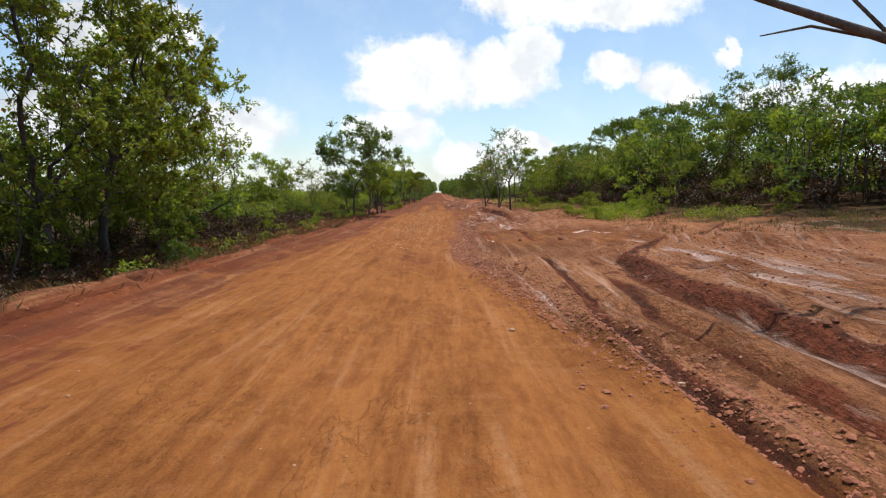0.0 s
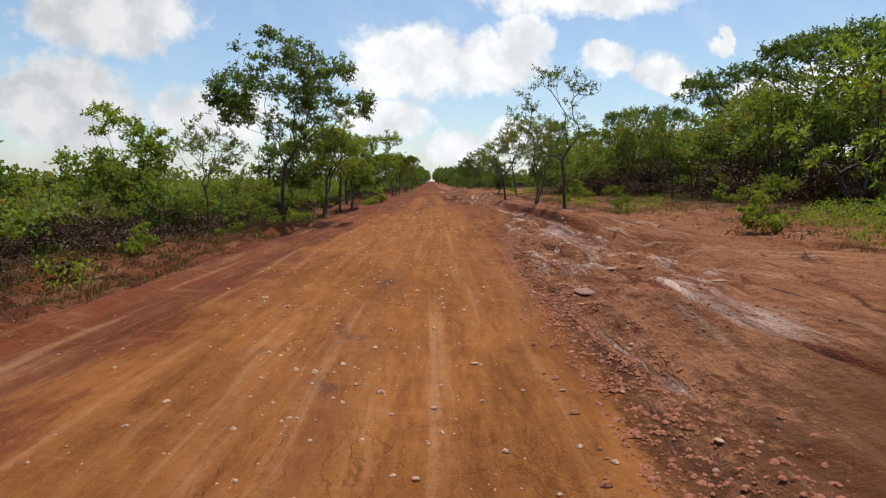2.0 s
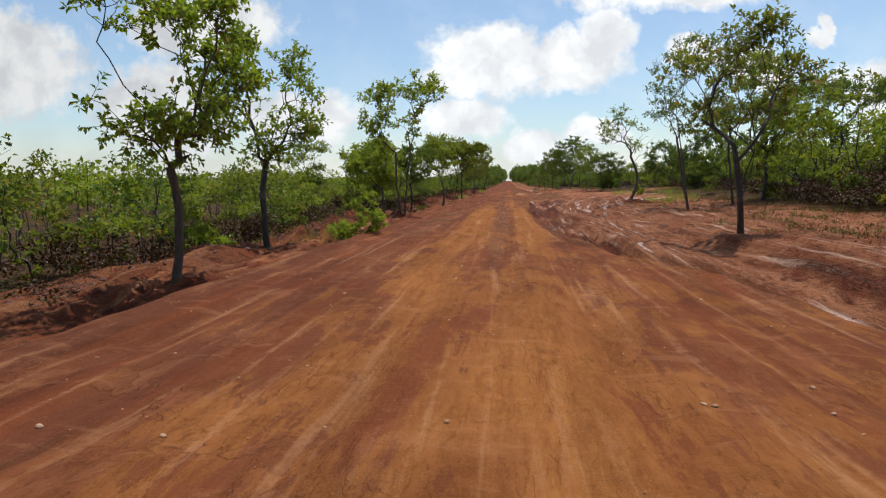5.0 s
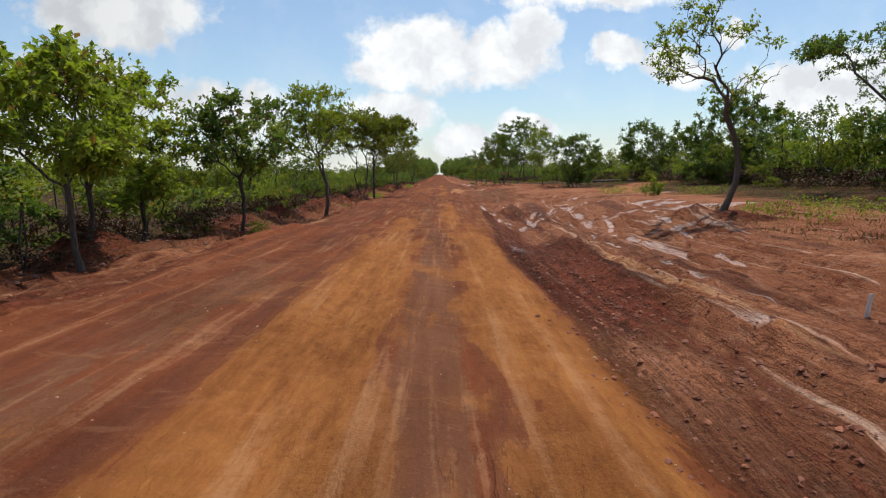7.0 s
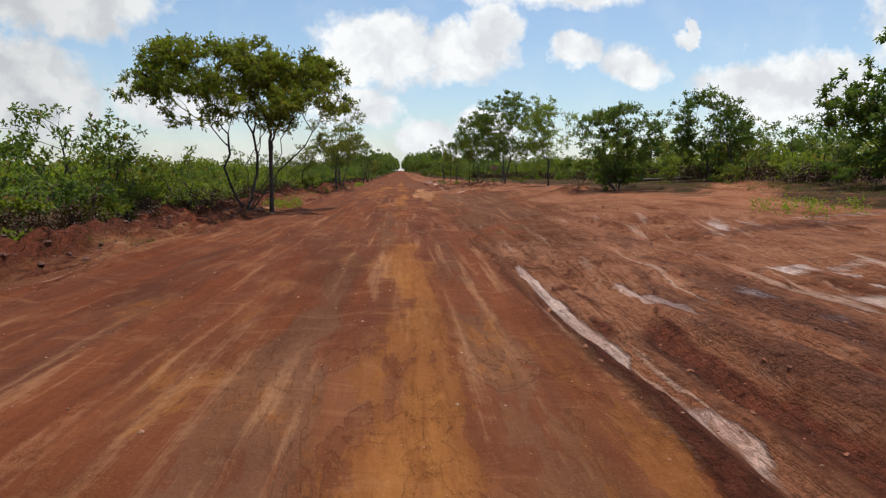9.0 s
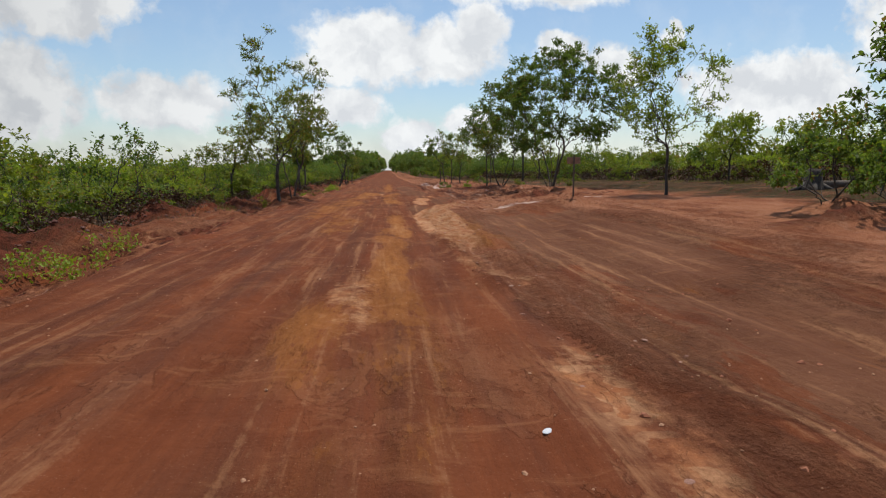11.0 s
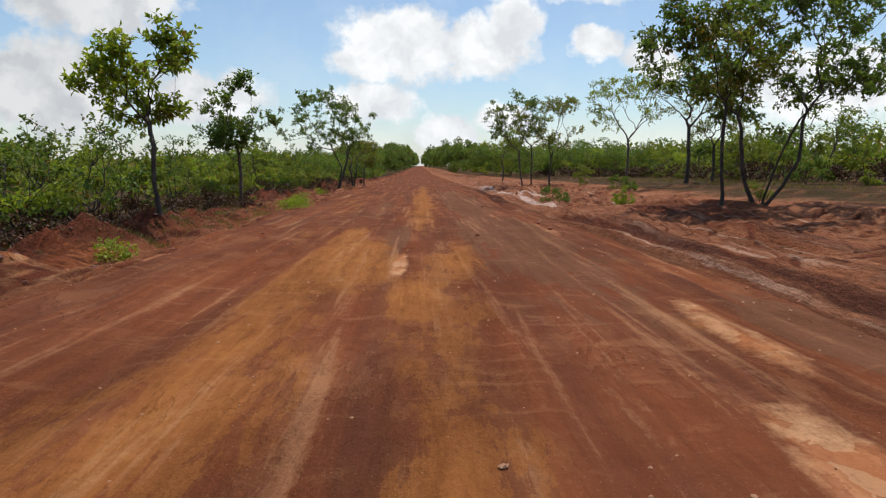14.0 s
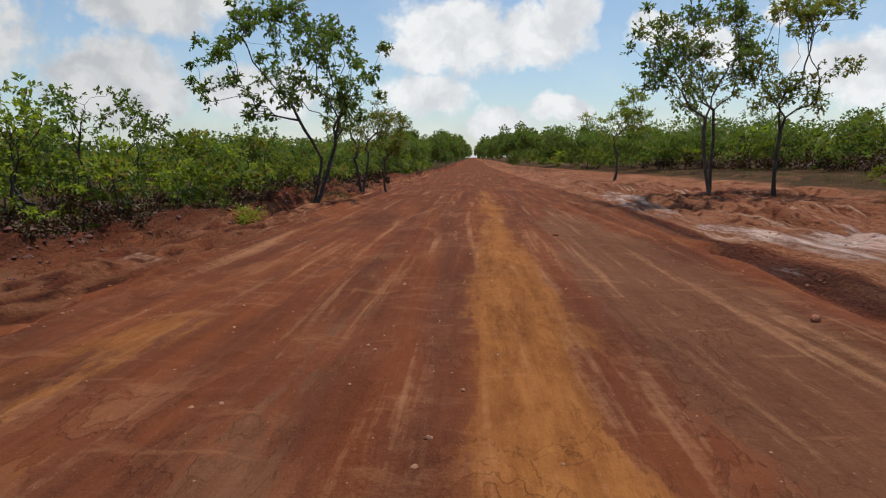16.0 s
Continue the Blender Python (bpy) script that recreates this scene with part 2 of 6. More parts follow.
    # crease shade drawn in colour along crust lips and small chips
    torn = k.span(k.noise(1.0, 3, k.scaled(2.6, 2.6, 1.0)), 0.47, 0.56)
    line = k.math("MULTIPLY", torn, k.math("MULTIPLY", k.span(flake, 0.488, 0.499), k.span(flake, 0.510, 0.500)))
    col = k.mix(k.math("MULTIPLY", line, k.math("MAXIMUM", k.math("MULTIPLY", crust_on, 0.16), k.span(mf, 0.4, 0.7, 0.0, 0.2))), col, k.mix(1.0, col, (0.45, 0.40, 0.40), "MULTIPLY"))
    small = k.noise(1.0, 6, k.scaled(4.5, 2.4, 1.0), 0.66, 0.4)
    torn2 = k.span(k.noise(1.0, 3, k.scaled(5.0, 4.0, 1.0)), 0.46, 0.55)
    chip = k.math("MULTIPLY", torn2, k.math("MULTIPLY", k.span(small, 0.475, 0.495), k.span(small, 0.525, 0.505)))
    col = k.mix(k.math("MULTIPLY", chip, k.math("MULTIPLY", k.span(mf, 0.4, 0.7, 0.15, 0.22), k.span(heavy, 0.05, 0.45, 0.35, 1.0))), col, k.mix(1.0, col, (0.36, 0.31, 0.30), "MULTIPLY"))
    col = k.mix(k.math("MULTIPLY", k.span(small, 0.56, 0.60), k.span(mf, 0.4, 0.7, 0.0, 0.30)), col, (0.40, 0.225, 0.150))
    # dark wheel-dug mud, and shade put into the colour along ledge risers
    df = k.math("ADD", k.attr("dug_and_shade"), k.math("ADD", off(patch, 0.8), k.math("ADD", off(crumb, 0.5), off(drawn, 0.5))))
    dug_and_shade = k.span(df, 0.36, 0.60)
    col = k.mix(k.math("MULTIPLY", dug_and_shade, 0.88), col, k.mix(k.span(k.math("ADD", drawn, off(crumb, 0.8)), 0.40, 0.60), (0.060, 0.020, 0.013), (0.205, 0.056, 0.030)))
    # pale dried plates with cracks between them
    cells = k.N.new("ShaderNodeTexVoronoi")
    cells.feature = "DISTANCE_TO_EDGE"
    cells.inputs["Scale"].default_value = 1.0
    bent = k.N.new("ShaderNodeVectorMath")
    bent.operation = "ADD"
    k.L.new(k.scaled(1.5, 1.1, 1.0), bent.inputs[0])
    swirl = k.N.new("ShaderNodeTexNoise")
    swirl.inputs["Scale"].default_value, swirl.inputs["Detail"].default_value = 1.6, 5.0
    k.L.new(k.co, swirl.inputs["Vector"])
    k.L.new(swirl.outputs["Color"], bent.inputs[1])
    k.L.new(bent.outputs[0], cells.inputs["Vector"])
    gap = cells.outputs["Distance"]
    cf = k.math("ADD", k.math("SUBTRACT", k.attr("crust"), k.math("MULTIPLY", k.attr("skin"), 0.85)), k.math("ADD", off(patch, 0.7), k.math("ADD", off(crumb, 0.45), off(flake, 0.6))))
    crusty = k.span(cf, 0.38, 0.60)
    tan = k.mix(k.span(k.noise(1.9, 6), 0.38, 0.62), (0.345, 0.135, 0.055), (0.43, 0.215, 0.108))
    tan = k.mix(k.span(k.math("ADD", flake, off(crumb, 0.35)), 0.42, 0.50, 0.4, 0.0), tan, (0.235, 0.085, 0.042))
    tan = k.mix(k.span(gap, 0.0, 0.05, 0.14, 0.0), tan, (0.17, 0.066, 0.036))
    plates = k.N.new("ShaderNodeTexVoronoi")
    plates.inputs["Scale"].default_value = 3.6
    k.L.new(bent.outputs[0], plates.inputs["Vector"])
    tone = k.N.new("ShaderNodeSeparateColor")
    k.L.new(plates.outputs["Color"], tone.inputs[0])
    tone = tone.outputs[0]
    tan = k.mix(k.span(tone, 0.50, 0.60, 0.0, 0.35), tan, (0.50, 0.300, 0.165))
    tan = k.mix(k.span(tone, 0.34, 0.26, 0.0, 0.40), tan, (0.30, 0.092, 0.033))
    tan = k.mix(k.span(tone, 0.12, 0.06, 0.0, 0.35), tan, (0.20, 0.080, 0.042))
    col = k.mix(crusty, col, tan)
    litter = k.mix(k.span(k.noise(3.5, 7, None, 0.7), 0.38, 0.62), (0.098, 0.040, 0.024), (0.048, 0.050, 0.018))
    lf = k.math("ADD", k.attr("litter"), k.math("ADD", off(k.noise(0.8, 5), 0.9), off(crumb, 0.6)))
    col = k.mix(k.span(lf, 0.4, 0.72), col, litter)
    # silt film whose reflected sky is put into the base colour as paleness
    pale = k.math("ADD", k.attr("pale"), k.math("ADD", off(patch, 0.45), off(k.noise(1.0, 7, k.scaled(6.0, 0.7, 1.0), 0.7), 0.9)))
    pf = k.math("MULTIPLY", k.span(pale, 0.43, 0.62), k.math("SUBTRACT", 1.0, k.math("MULTIPLY", rims, 0.4)))
    col = k.mix(k.math("MULTIPLY", pf, 0.85), col, k.mix(k.span(flake, 0.40, 0.58), (0.52, 0.285, 0.200), (0.72, 0.485, 0.375)))
    wf = k.math("ADD", k.attr("wet"), k.math("ADD", off(k.noise(1.0, 7, k.scaled(4.2, 0.9, 1.0), 0.66), 1.2), off(patch, 0.7)))
    damp, wet = k.span(wf, 0.36, 0.56), k.span(wf, 0.72, 0.86)
    col = k.mix(k.math("MULTIPLY", damp, 0.7), col, WET)
    # hollows between grit and crumbs get their shade in colour
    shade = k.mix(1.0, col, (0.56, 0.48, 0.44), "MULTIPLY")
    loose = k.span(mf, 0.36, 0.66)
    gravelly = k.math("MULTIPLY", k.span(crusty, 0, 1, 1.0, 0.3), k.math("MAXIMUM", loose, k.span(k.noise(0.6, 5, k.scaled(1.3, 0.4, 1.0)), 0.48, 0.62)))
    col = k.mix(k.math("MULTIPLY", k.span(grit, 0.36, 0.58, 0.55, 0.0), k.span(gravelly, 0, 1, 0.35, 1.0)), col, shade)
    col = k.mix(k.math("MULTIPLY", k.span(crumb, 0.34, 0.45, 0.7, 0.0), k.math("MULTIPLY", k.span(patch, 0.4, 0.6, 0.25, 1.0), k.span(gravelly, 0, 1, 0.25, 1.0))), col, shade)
    speck = k.noise(80.0, 3, None, 0.6)
    col = k.mix(k.span(speck, 0.65, 0.72, 0.0, 0.42), col, (0.46, 0.30, 0.20))
    rough = k.mix(wet, 0.95, k.span(k.noise(3.2, 6, None, 0.65), 0.40, 0.62, 0.12, 0.45))
    h = k.math("ADD", k.math("MULTIPLY", grit, k.span(gravelly, 0, 1, 0.10, 0.32)), k.math("MULTIPLY", fine, 0.35))
    h = k.math("ADD", h, k.math("MULTIPLY", crumb, k.span(gravelly, 0, 1, 0.40, 1.4)))
    h = k.math("ADD", h, k.math("MULTIPLY", k.noise(2.4, 7, k.scaled(1.4, 0.8, 1.0), 0.68), k.span(loose, 0, 1, 1.1, 2.0)))
    h = k.math("ADD", h, k.math("ADD", k.math("MULTIPLY", streak, 0.55), k.math("MULTIPLY", ripple, -0.7)))
    h = k.math("ADD", h, k.math("MULTIPLY", k.math("ADD", lip1, lip2), k.math("MAXIMUM", k.math("MULTIPLY", crust_on, 0.35), k.math("MULTIPLY", loose, 0.7))))
    h = k.math("ADD", h, k.math("MULTIPLY", k.span(small, 0.495, 0.515), k.span(mf, 0.4, 0.7, 0.06, 0.3)))
    h = k.math("ADD", h, k.math("MULTIPLY", crusty, k.span(gap, 0.0, 0.05, -0.15, 0.0)))
    h = k.math("ADD", h, k.math("MULTIPLY", crusty, k.math("MULTIPLY", tone, 0.8)))
    h = k.math("ADD", h, k.math("MULTIPLY", crusty, k.math("ADD", k.math("MULTIPLY", lip1, 0.25), k.math("MULTIPLY", lip2, 0.25))))
    h = k.math("ADD", h, k.math("MULTIPLY", dug_and_shade, k.math("MULTIPLY", k.noise(5.0, 6, None, 0.7), 3.0)))
    h = k.math("ADD", h, k.math("MULTIPLY", k.math("MULTIPLY", ledges, loose), k.math("MULTIPLY", heavy, 0.9)))
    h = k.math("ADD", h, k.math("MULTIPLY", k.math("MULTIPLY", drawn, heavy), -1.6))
    slick = k.math("MAXIMUM", k.math("MULTIPLY", wet, 0.75), k.math("MULTIPLY", pf, 0.80))
    h = k.math("MULTIPLY", h, k.math("MULTIPLY", k.span(slick, 0, 1, 1.0, 0.25), k.span(crusty, 0, 1, 1.0, 0.5)))
    h = k.math("MULTIPLY", h, k.span(mf, 0.3, 0.7, 0.8, 1.15))
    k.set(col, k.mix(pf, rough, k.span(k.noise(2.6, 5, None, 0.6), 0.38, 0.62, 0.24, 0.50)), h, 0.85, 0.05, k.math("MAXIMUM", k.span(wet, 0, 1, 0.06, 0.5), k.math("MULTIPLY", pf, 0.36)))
    return k.m


RED_A, RED_B, RED_C = (0.152, 0.042, 0.017), (0.188, 0.058, 0.023), (0.112, 0.039, 0.021)
SKIN_A, SKIN_B = (0.136, 0.054, 0.028), (0.166, 0.073, 0.039)
SAND_A, SAND_B, WET = (0.320, 0.128, 0.036), (0.270, 0.098, 0.028), (0.130, 0.052, 0.034)
MUD_A, MUD_B = (0.285, 0.098, 0.046), (0.405, 0.172, 0.090)


def leaf_material(name, a, b, dry=(0.20, 0.12, 0.05), dry_part=0.04, thin=0.35):
    k = Mat(name)
    r = k.island()
    col = k.mix(r, a, b)
    col = k.mix(k.span(r, 1 - dry_part - 0.01, 1 - dry_part), col, dry)
    col = k.mix(k.span(k.noise(0.9, 3), 0.35, 0.65, 0.0, 0.5), col, k.mix(1.0, col, (1.35, 1.2, 0.8), "MULTIPLY"))
    col = k.mix(k.span(k.randomly(), 0, 1, 0.0, 0.35), col, k.mix(1.0, col, (0.72, 0.85, 0.9), "MULTIPLY"))
    k.set(col, 0.55, spec=0.22)
    tr = k.N.new("ShaderNodeBsdfTranslucent")
    k.L.new(k.mix(1.0, col, (1.25, 1.3, 0.55), "MULTIPLY"), tr.inputs[0])
    ms = k.N.new("ShaderNodeMixShader")
    ms.inputs[0].default_value = thin
    k.L.new(k.bsdf.outputs[0], ms.inputs[1])
    k.L.new(tr.outputs[0], ms.inputs[2])
    k.L.new(ms.outputs[0], k.out.inputs[0])
    return k.m


def bark_material(name, a, b):
    k = Mat(name)
    g = k.noise(1.0, 6, k.scaled(26, 26, 5), 0.65)
    col = k.mix(k.span(g, 0.35, 0.65), a, b)
    col = k.mix(k.span(k.noise(2.1, 4), 0.5, 0.7, 0.0, 0.55), col, (0.16, 0.13, 0.11))
    k.set(col, 0.9, g, 0.7, 0.02)
    return k.m


def stone_material(name, a, b):
    k = Mat(name)
    col = k.mix(k.randomly(), a, b)
    col = k.mix(k.span(k.noise(14, 5), 0.4, 0.66), col, k.mix(1.0, col, (0.80, 0.70, 0.64), "MULTIPLY"))
    k.set(col, 0.85, k.noise(30, 5), 0.5, 0.01)
    return k.m


SOIL = soil_material()
LEAF_FRESH = leaf_material("fresh_leaves", (0.160, 0.222, 0.036), (0.275, 0.322, 0.054), thin=0.48)
LEAF_DARK = leaf_material("dark_leaves", (0.081, 0.132, 0.037), (0.143, 0.197, 0.049), thin=0.45)
LEAF_OLIVE = leaf_material("olive_leaves", (0.125, 0.164, 0.040), (0.217, 0.235, 0.056), (0.314, 0.168, 0.067), 0.08, 0.45)
LEAF_WOOD = leaf_material("woodland_leaves", (0.116, 0.157, 0.028), (0.230, 0.251, 0.040), (0.224, 0.146, 0.056), 0.06, 0.42)
LEAF_WEED = leaf_material("weed_leaves", (0.160, 0.234, 0.024), (0.265, 0.315, 0.037))
# dead brush colour, also used for clumps that stand in for shade
DEAD_AND_SHADE = leaf_material("undergrowth_and_shade", (0.044, 0.020, 0.013), (0.105, 0.046, 0.027), (0.055, 0.060, 0.018), 0.12, 0.12)
STRAW = leaf_material("dry_grass", (0.110, 0.066, 0.028), (0.200, 0.112, 0.048), (0.100, 0.105, 0.028), 0.25, 0.2)
DRY = leaf_material("dry_brush", (0.085, 0.040, 0.024), (0.165, 0.082, 0.046), (0.10, 0.085, 0.03), 0.2, 0.15)
GRASS = leaf_material("grass_blades", (0.130, 0.160, 0.035), (0.240, 0.190, 0.070), (0.30, 0.21, 0.10), 0.2, 0.3)
BARK_DARK = bark_material("dark_bark", (0.030, 0.024, 0.020), (0.075, 0.060, 0.048))
BARK_GREY = bark_material("grey_bark", (0.055, 0.040, 0.030), (0.115, 0.086, 0.064))
STONE = stone_material("ironstone", (0.38, 0.195, 0.105), (0.54, 0.36, 0.24))
CLOD_RED = stone_material("wet_mud_lump", (0.110, 0.034, 0.020), (0.220, 0.078, 0.042))
CLOD_DARK = stone_material("damp_earth_clod", (0.090, 0.032, 0.022), (0.165, 0.060, 0.038))
CLOD = stone_material("earth_clod", (0.235, 0.068, 0.032), (0.35, 0.128, 0.062))


# ------------------------------------------------------------------ mesh helpers
def mesh_from(name, co, quads=None, tris=None, smooth=True):
    """A mesh from arrays of corners, four-sided and three-sided faces."""
    me = bpy.data.meshes.new(name)
    nq = 0 if quads is None else len(quads)
    nt = 0 if tris is None else len(tris)
    me.vertices.add(len(co))
    me.vertices.foreach_set("co", np.asarray(co, np.float32).ravel())
    loops = []
    if nq:
        loops.append(np.asarray(quads, np.int32).ravel())
    if nt:
        loops.append(np.asarray(tris, np.int32).ravel())
    flat = np.concatenate(loops)
    me.loops.add(len(flat))
    me.loops.foreach_set("vertex_index", flat)
    me.polygons.add(nq + nt)
    start = np.concatenate([np.arange(nq) * 4, nq * 4 + np.arange(nt) * 3]).astype(np.int32)
    me.polygons.foreach_set("loop_start", start)
    me.polygons.foreach_set("use_smooth", np.full(nq + nt, smooth))
    me.update(calc_edges=True)
    return me


def part(name, me, material, parent, label=""):
    ob = new(name, me)
    if not me.materials:
        me.materials.append(material)
    ob.parent = parent
    if label:
        ob["label"] = label
    return ob


def lattice(ix, iy, seed):
    h = (ix * 374761393 + iy * 668265263 + seed * 974634777) & 0xFFFFFFFF
    h = ((h ^ (h >> 13)) * 1274126177) & 0xFFFFFFFF
    return ((h ^ (h >> 16)) & 0xFFFF) / 65535.0


def vnoise(x, y, seed=0):
    """Smooth value noise from 0 to 1 over arrays."""
    x, y = np.asarray(x, float), np.asarray(y, float)
    ix, iy = np.floor(x).astype(np.int64), np.floor(y).astype(np.int64)
    fx, fy = x - ix, y - iy
    fx, fy = fx * fx * (3 - 2 * fx), fy * fy * (3 - 2 * fy)
    a, b = lattice(ix, iy, seed), lattice(ix + 1, iy, seed)
    c, d = lattice(ix, iy + 1, seed), lattice(ix + 1, iy + 1, seed)
    return (a * (1 - fx) + b * fx) * (1 - fy) + (c * (1 - fx) + d * fx) * fy


def fbm(x, y, seed=0, octaves=4):
    total, amp, norm = 0.0, 1.0, 0.0
    for o in range(octaves):
        total = total + amp * vnoise(x * 2 ** o, y * 2 ** o, seed + 17 * o)
        norm += amp
        amp *= 0.5
    return total / norm


def step(a, b, v):
    t = np.clip((v - a) / (b - a), 0, 1)
    return t * t * (3 - 2 * t)


# ------------------------------------------------------------------ the lie of the land
def left_edge(y):
    return -4.35 + 0.30 * (fbm(y * 0.08, 0 * y, 3, 3) - 0.5) * 2


def right_edge(y):
    """Where the packed roadway gives way to rubble, mud and wash."""
    base = np.interp(y, [0, 8, 14, 18, 22, 27, 33, 38, 44, 51, 56, 62, 70, 80, 90, 100, 105, 112, 125, 140, 150, 160, 167, 175, 185, 205, 230],
                     [3.0, 2.6, 1.7, 0.95, 0.6, 0.65, 1.0, 1.2, 1.5, 2.0, 3.0, 3.8, 4.1, 1.6, 1.15, 1.05, 1.2, 1.4, 1.6, 1.55, 1.05, 1.15, 2.6, 4.0, 4.3, 3.8, 3.9])
    return base + 0.16 * (fbm(y * 0.35, 0 * y + 9, 5, 3) - 0.5) * 2


def flow(x, y):
    """Across the wheel tracks, which run along the road and bend away to the right where a side track leaves it."""
    a = 1.3 * np.clip((y - 15) / 23, 0, 1) ** 2 * (1 - step(39, 46, y)) + 1.1 * np.clip((y - 106) / 28, 0, 1) ** 2 * (1 - step(134, 142, y))
    return (x - 1.0) / (1 + a)


def churned(x, y):
    """How deeply wheels have churned a place, 0 to 1."""
    dr = x - right_edge(y)
    near = np.interp(y, [0, 40, 70, 76, 112, 138, 146, 166, 176, 230, 250], [0.7, 0.7, 0.7, 1, 1, 0.45, 0.2, 0.3, 0.7, 0.7, 0.3])
    wide = np.interp(y, [0, 8, 22, 36, 45, 62, 80, 112, 136, 146, 166, 178, 230], [0.8, 0.8, 0.5, 0.35, 0.8, 0.7, 0.9, 1.0, 0.45, 0.08, 0.3, 0.7, 0.7])
    k = near * (1 - step(1.2, 2.2, dr)) + wide * step(1.2, 2.2, dr)
    return k * step(-0.1, 0.35, dr) * (1 - step(9, 13, x))


# single ruts and ridges pressed into the mud: xs, ys along it, half width, depth, pale floor, dark floor, tan ridge
TRACKS = [
    ((1.30, 1.5, 1.8, 1.8), (146.5, 143, 139.7, 137), 0.09, -0.05, 0.0, 0.0, 0.95),
    ((2.3, 2.31, 2.6, 2.9), (10, 14, 18, 23), 0.13, 0.10, 0.0, 0.9, 0.0),
    ((2.68, 2.65, 2.50, 2.8), (10, 12.7, 14.1, 17), 0.13, -0.06, 0.7, 0.0, 0.3),
    ((3.2, 3.15, 3.1, 3.4), (9, 12.7, 15, 19), 0.12, 0.07, 0.0, 0.8, 0.0),
    ((2.07, 2.0, 1.88, 1.7), (26, 30, 33.2, 38), 0.15, 0.05, 0.60, 0.0, 0.0),
    ((3.4, 3.49, 3.74, 3.57, 3.24, 2.6), (27, 29.9, 32.6, 33.7, 39, 46), 0.11, 0.08, 0.0, 0.9, 0.0),
    ((3.49, 5.34, 6.21, 7.2), (29.9, 31.9, 32.6, 33.1), 0.16, 0.06, 0.0, 0.7, 0.0),
    ((2.42, 2.4, 2.25, 1.69, 1.5), (77, 80.3, 82, 86.7, 90), 0.16, 0.06, 0.0, 0.7, 0.0),
    ((3.0, 3.15, 3.26, 2.93, 2.6), (77, 80.8, 83, 87.6, 94), 0.14, 0.06, 0.9, 0.0, 0.0),
    ((2.8, 2.7, 2.66, 2.35), (77, 80.5, 82.3, 88), 0.12, -0.04, 0.0, 0.0, 0.5),
    ((4.0, 4.05, 3.9, 3.5), (77, 82, 88, 96), 0.13, 0.05, 0.75, 0.0, 0.0),
    ((2.5, 2.48, 2.39, 2.3, 2.2, 2.24, 2.1), (107, 110.1, 111, 112.5, 113.4, 116.2, 123), 0.20, 0.06, 0.95, 0.0, 0.0),
    ((5.0, 5.34, 5.63, 5.47, 6.3, 7.4), (109, 112.6, 114.2, 115.5, 118.5, 123), 0.24, 0.05, 1.0, 0.0, 0.0),
    ((2.9, 3.19, 3.38, 3.98, 3.55, 3.0), (109, 111.4, 112.2, 114.1, 116.2, 121), 0.17, 0.06, 0.95, 0.0, 0.0),
    ((2.7, 3.09, 3.53, 4.23, 5.3), (108.5, 110.5, 111.9, 113.7, 118), 0.15, 0.06, 0.95, 0.0, 0.0),
    ((2.75, 3.21, 3.59, 4.11, 5.2), (107.8, 109.9, 110.8, 112.4, 116.5), 0.14, 0.06, 0.95, 0.0, 0.0),
    ((4.3, 4.75, 4.7, 5.6, 6.6), (97, 101, 105, 109, 114), 0.17, 0.04, 1.0, 0.0, 0.0),
    ((5.2, 5.9, 6.8, 8.2), (98, 103, 108, 114), 0.16, 0.04, 1.0, 0.0, 0.0),
    ((3.5, 3.7, 4.1, 4.6), (96, 101, 106, 111), 0.14, 0.05, 0.95, 0.0, 0.0),
    ((1.7, 1.82, 1.9, 2.1), (104, 111, 114.6, 121), 0.24, 0.10, 0.0, 0.95, 0.0),
    ((2.85, 2.9, 2.75, 2.7), (105, 110, 113, 119), 0.16, 0.07, 0.0, 0.9, 0.0),
    ((5.2, 5.05, 5.1, 5.0, 4.6), (176, 180, 182, 186, 194), 0.15, 0.09, 0.0, 0.9, 0.0),
    ((3.9, 3.4, 2.9, 2.7), (180, 183.3, 187.6, 194), 0.34, -0.02, 0.0, 0.0, 0.45),
    ((3.6, 3.9, 4.05, 3.58, 3.3, 3.4), (198, 205.5, 207.9, 210.4, 213.7, 224.6), 0.18, 0.10, 0.0, 0.85, 0.0),
]


def pressed(x, y):
    """Height and pale, dark and tan amounts of the single ruts."""
    z, light, dark, tan = (np.zeros(np.broadcast(x, y).shape) for _ in range(4))
    wav = 0.10 * (fbm(y * 0.8, 0 * y + 4, 91, 3) - 0.5)
    torn = 0.25 + 0.85 * step(0.40, 0.60, fbm(x * 3.2, y * 0.9, 92, 3))
    for xs, ys, w, deep, a, b, c in TRACKS:
        mid = np.interp(y, ys, xs)
        lean = (np.interp(y + 0.3, ys, xs) - np.interp(y - 0.3, ys, xs)) / 0.6
        d = (x - mid - wav) / np.sqrt(1 + lean ** 2)
        on = step(ys[0] - 1.0, ys[0] + 1.0, y) * (1 - step(ys[-1] - 1.5, ys[-1] + 0.5, y))
        near = np.exp(-(d / w) ** 2)
        z = z + on * (0.45 * abs(deep) * np.exp(-((np.abs(d) - 1.9 * w) / (0.7 * w)) ** 2) - deep * near)
        floor = on * np.exp(-(d / ((0.6 if b == 0 else 1.1) * w)) ** 4) * torn
        light, dark, tan = np.maximum(light, a * floor), np.maximum(dark, b * floor / torn * (0.65 + 0.35 * np.minimum(torn, 1.0))), np.maximum(tan, c * floor)
    return z, light, dark, tan


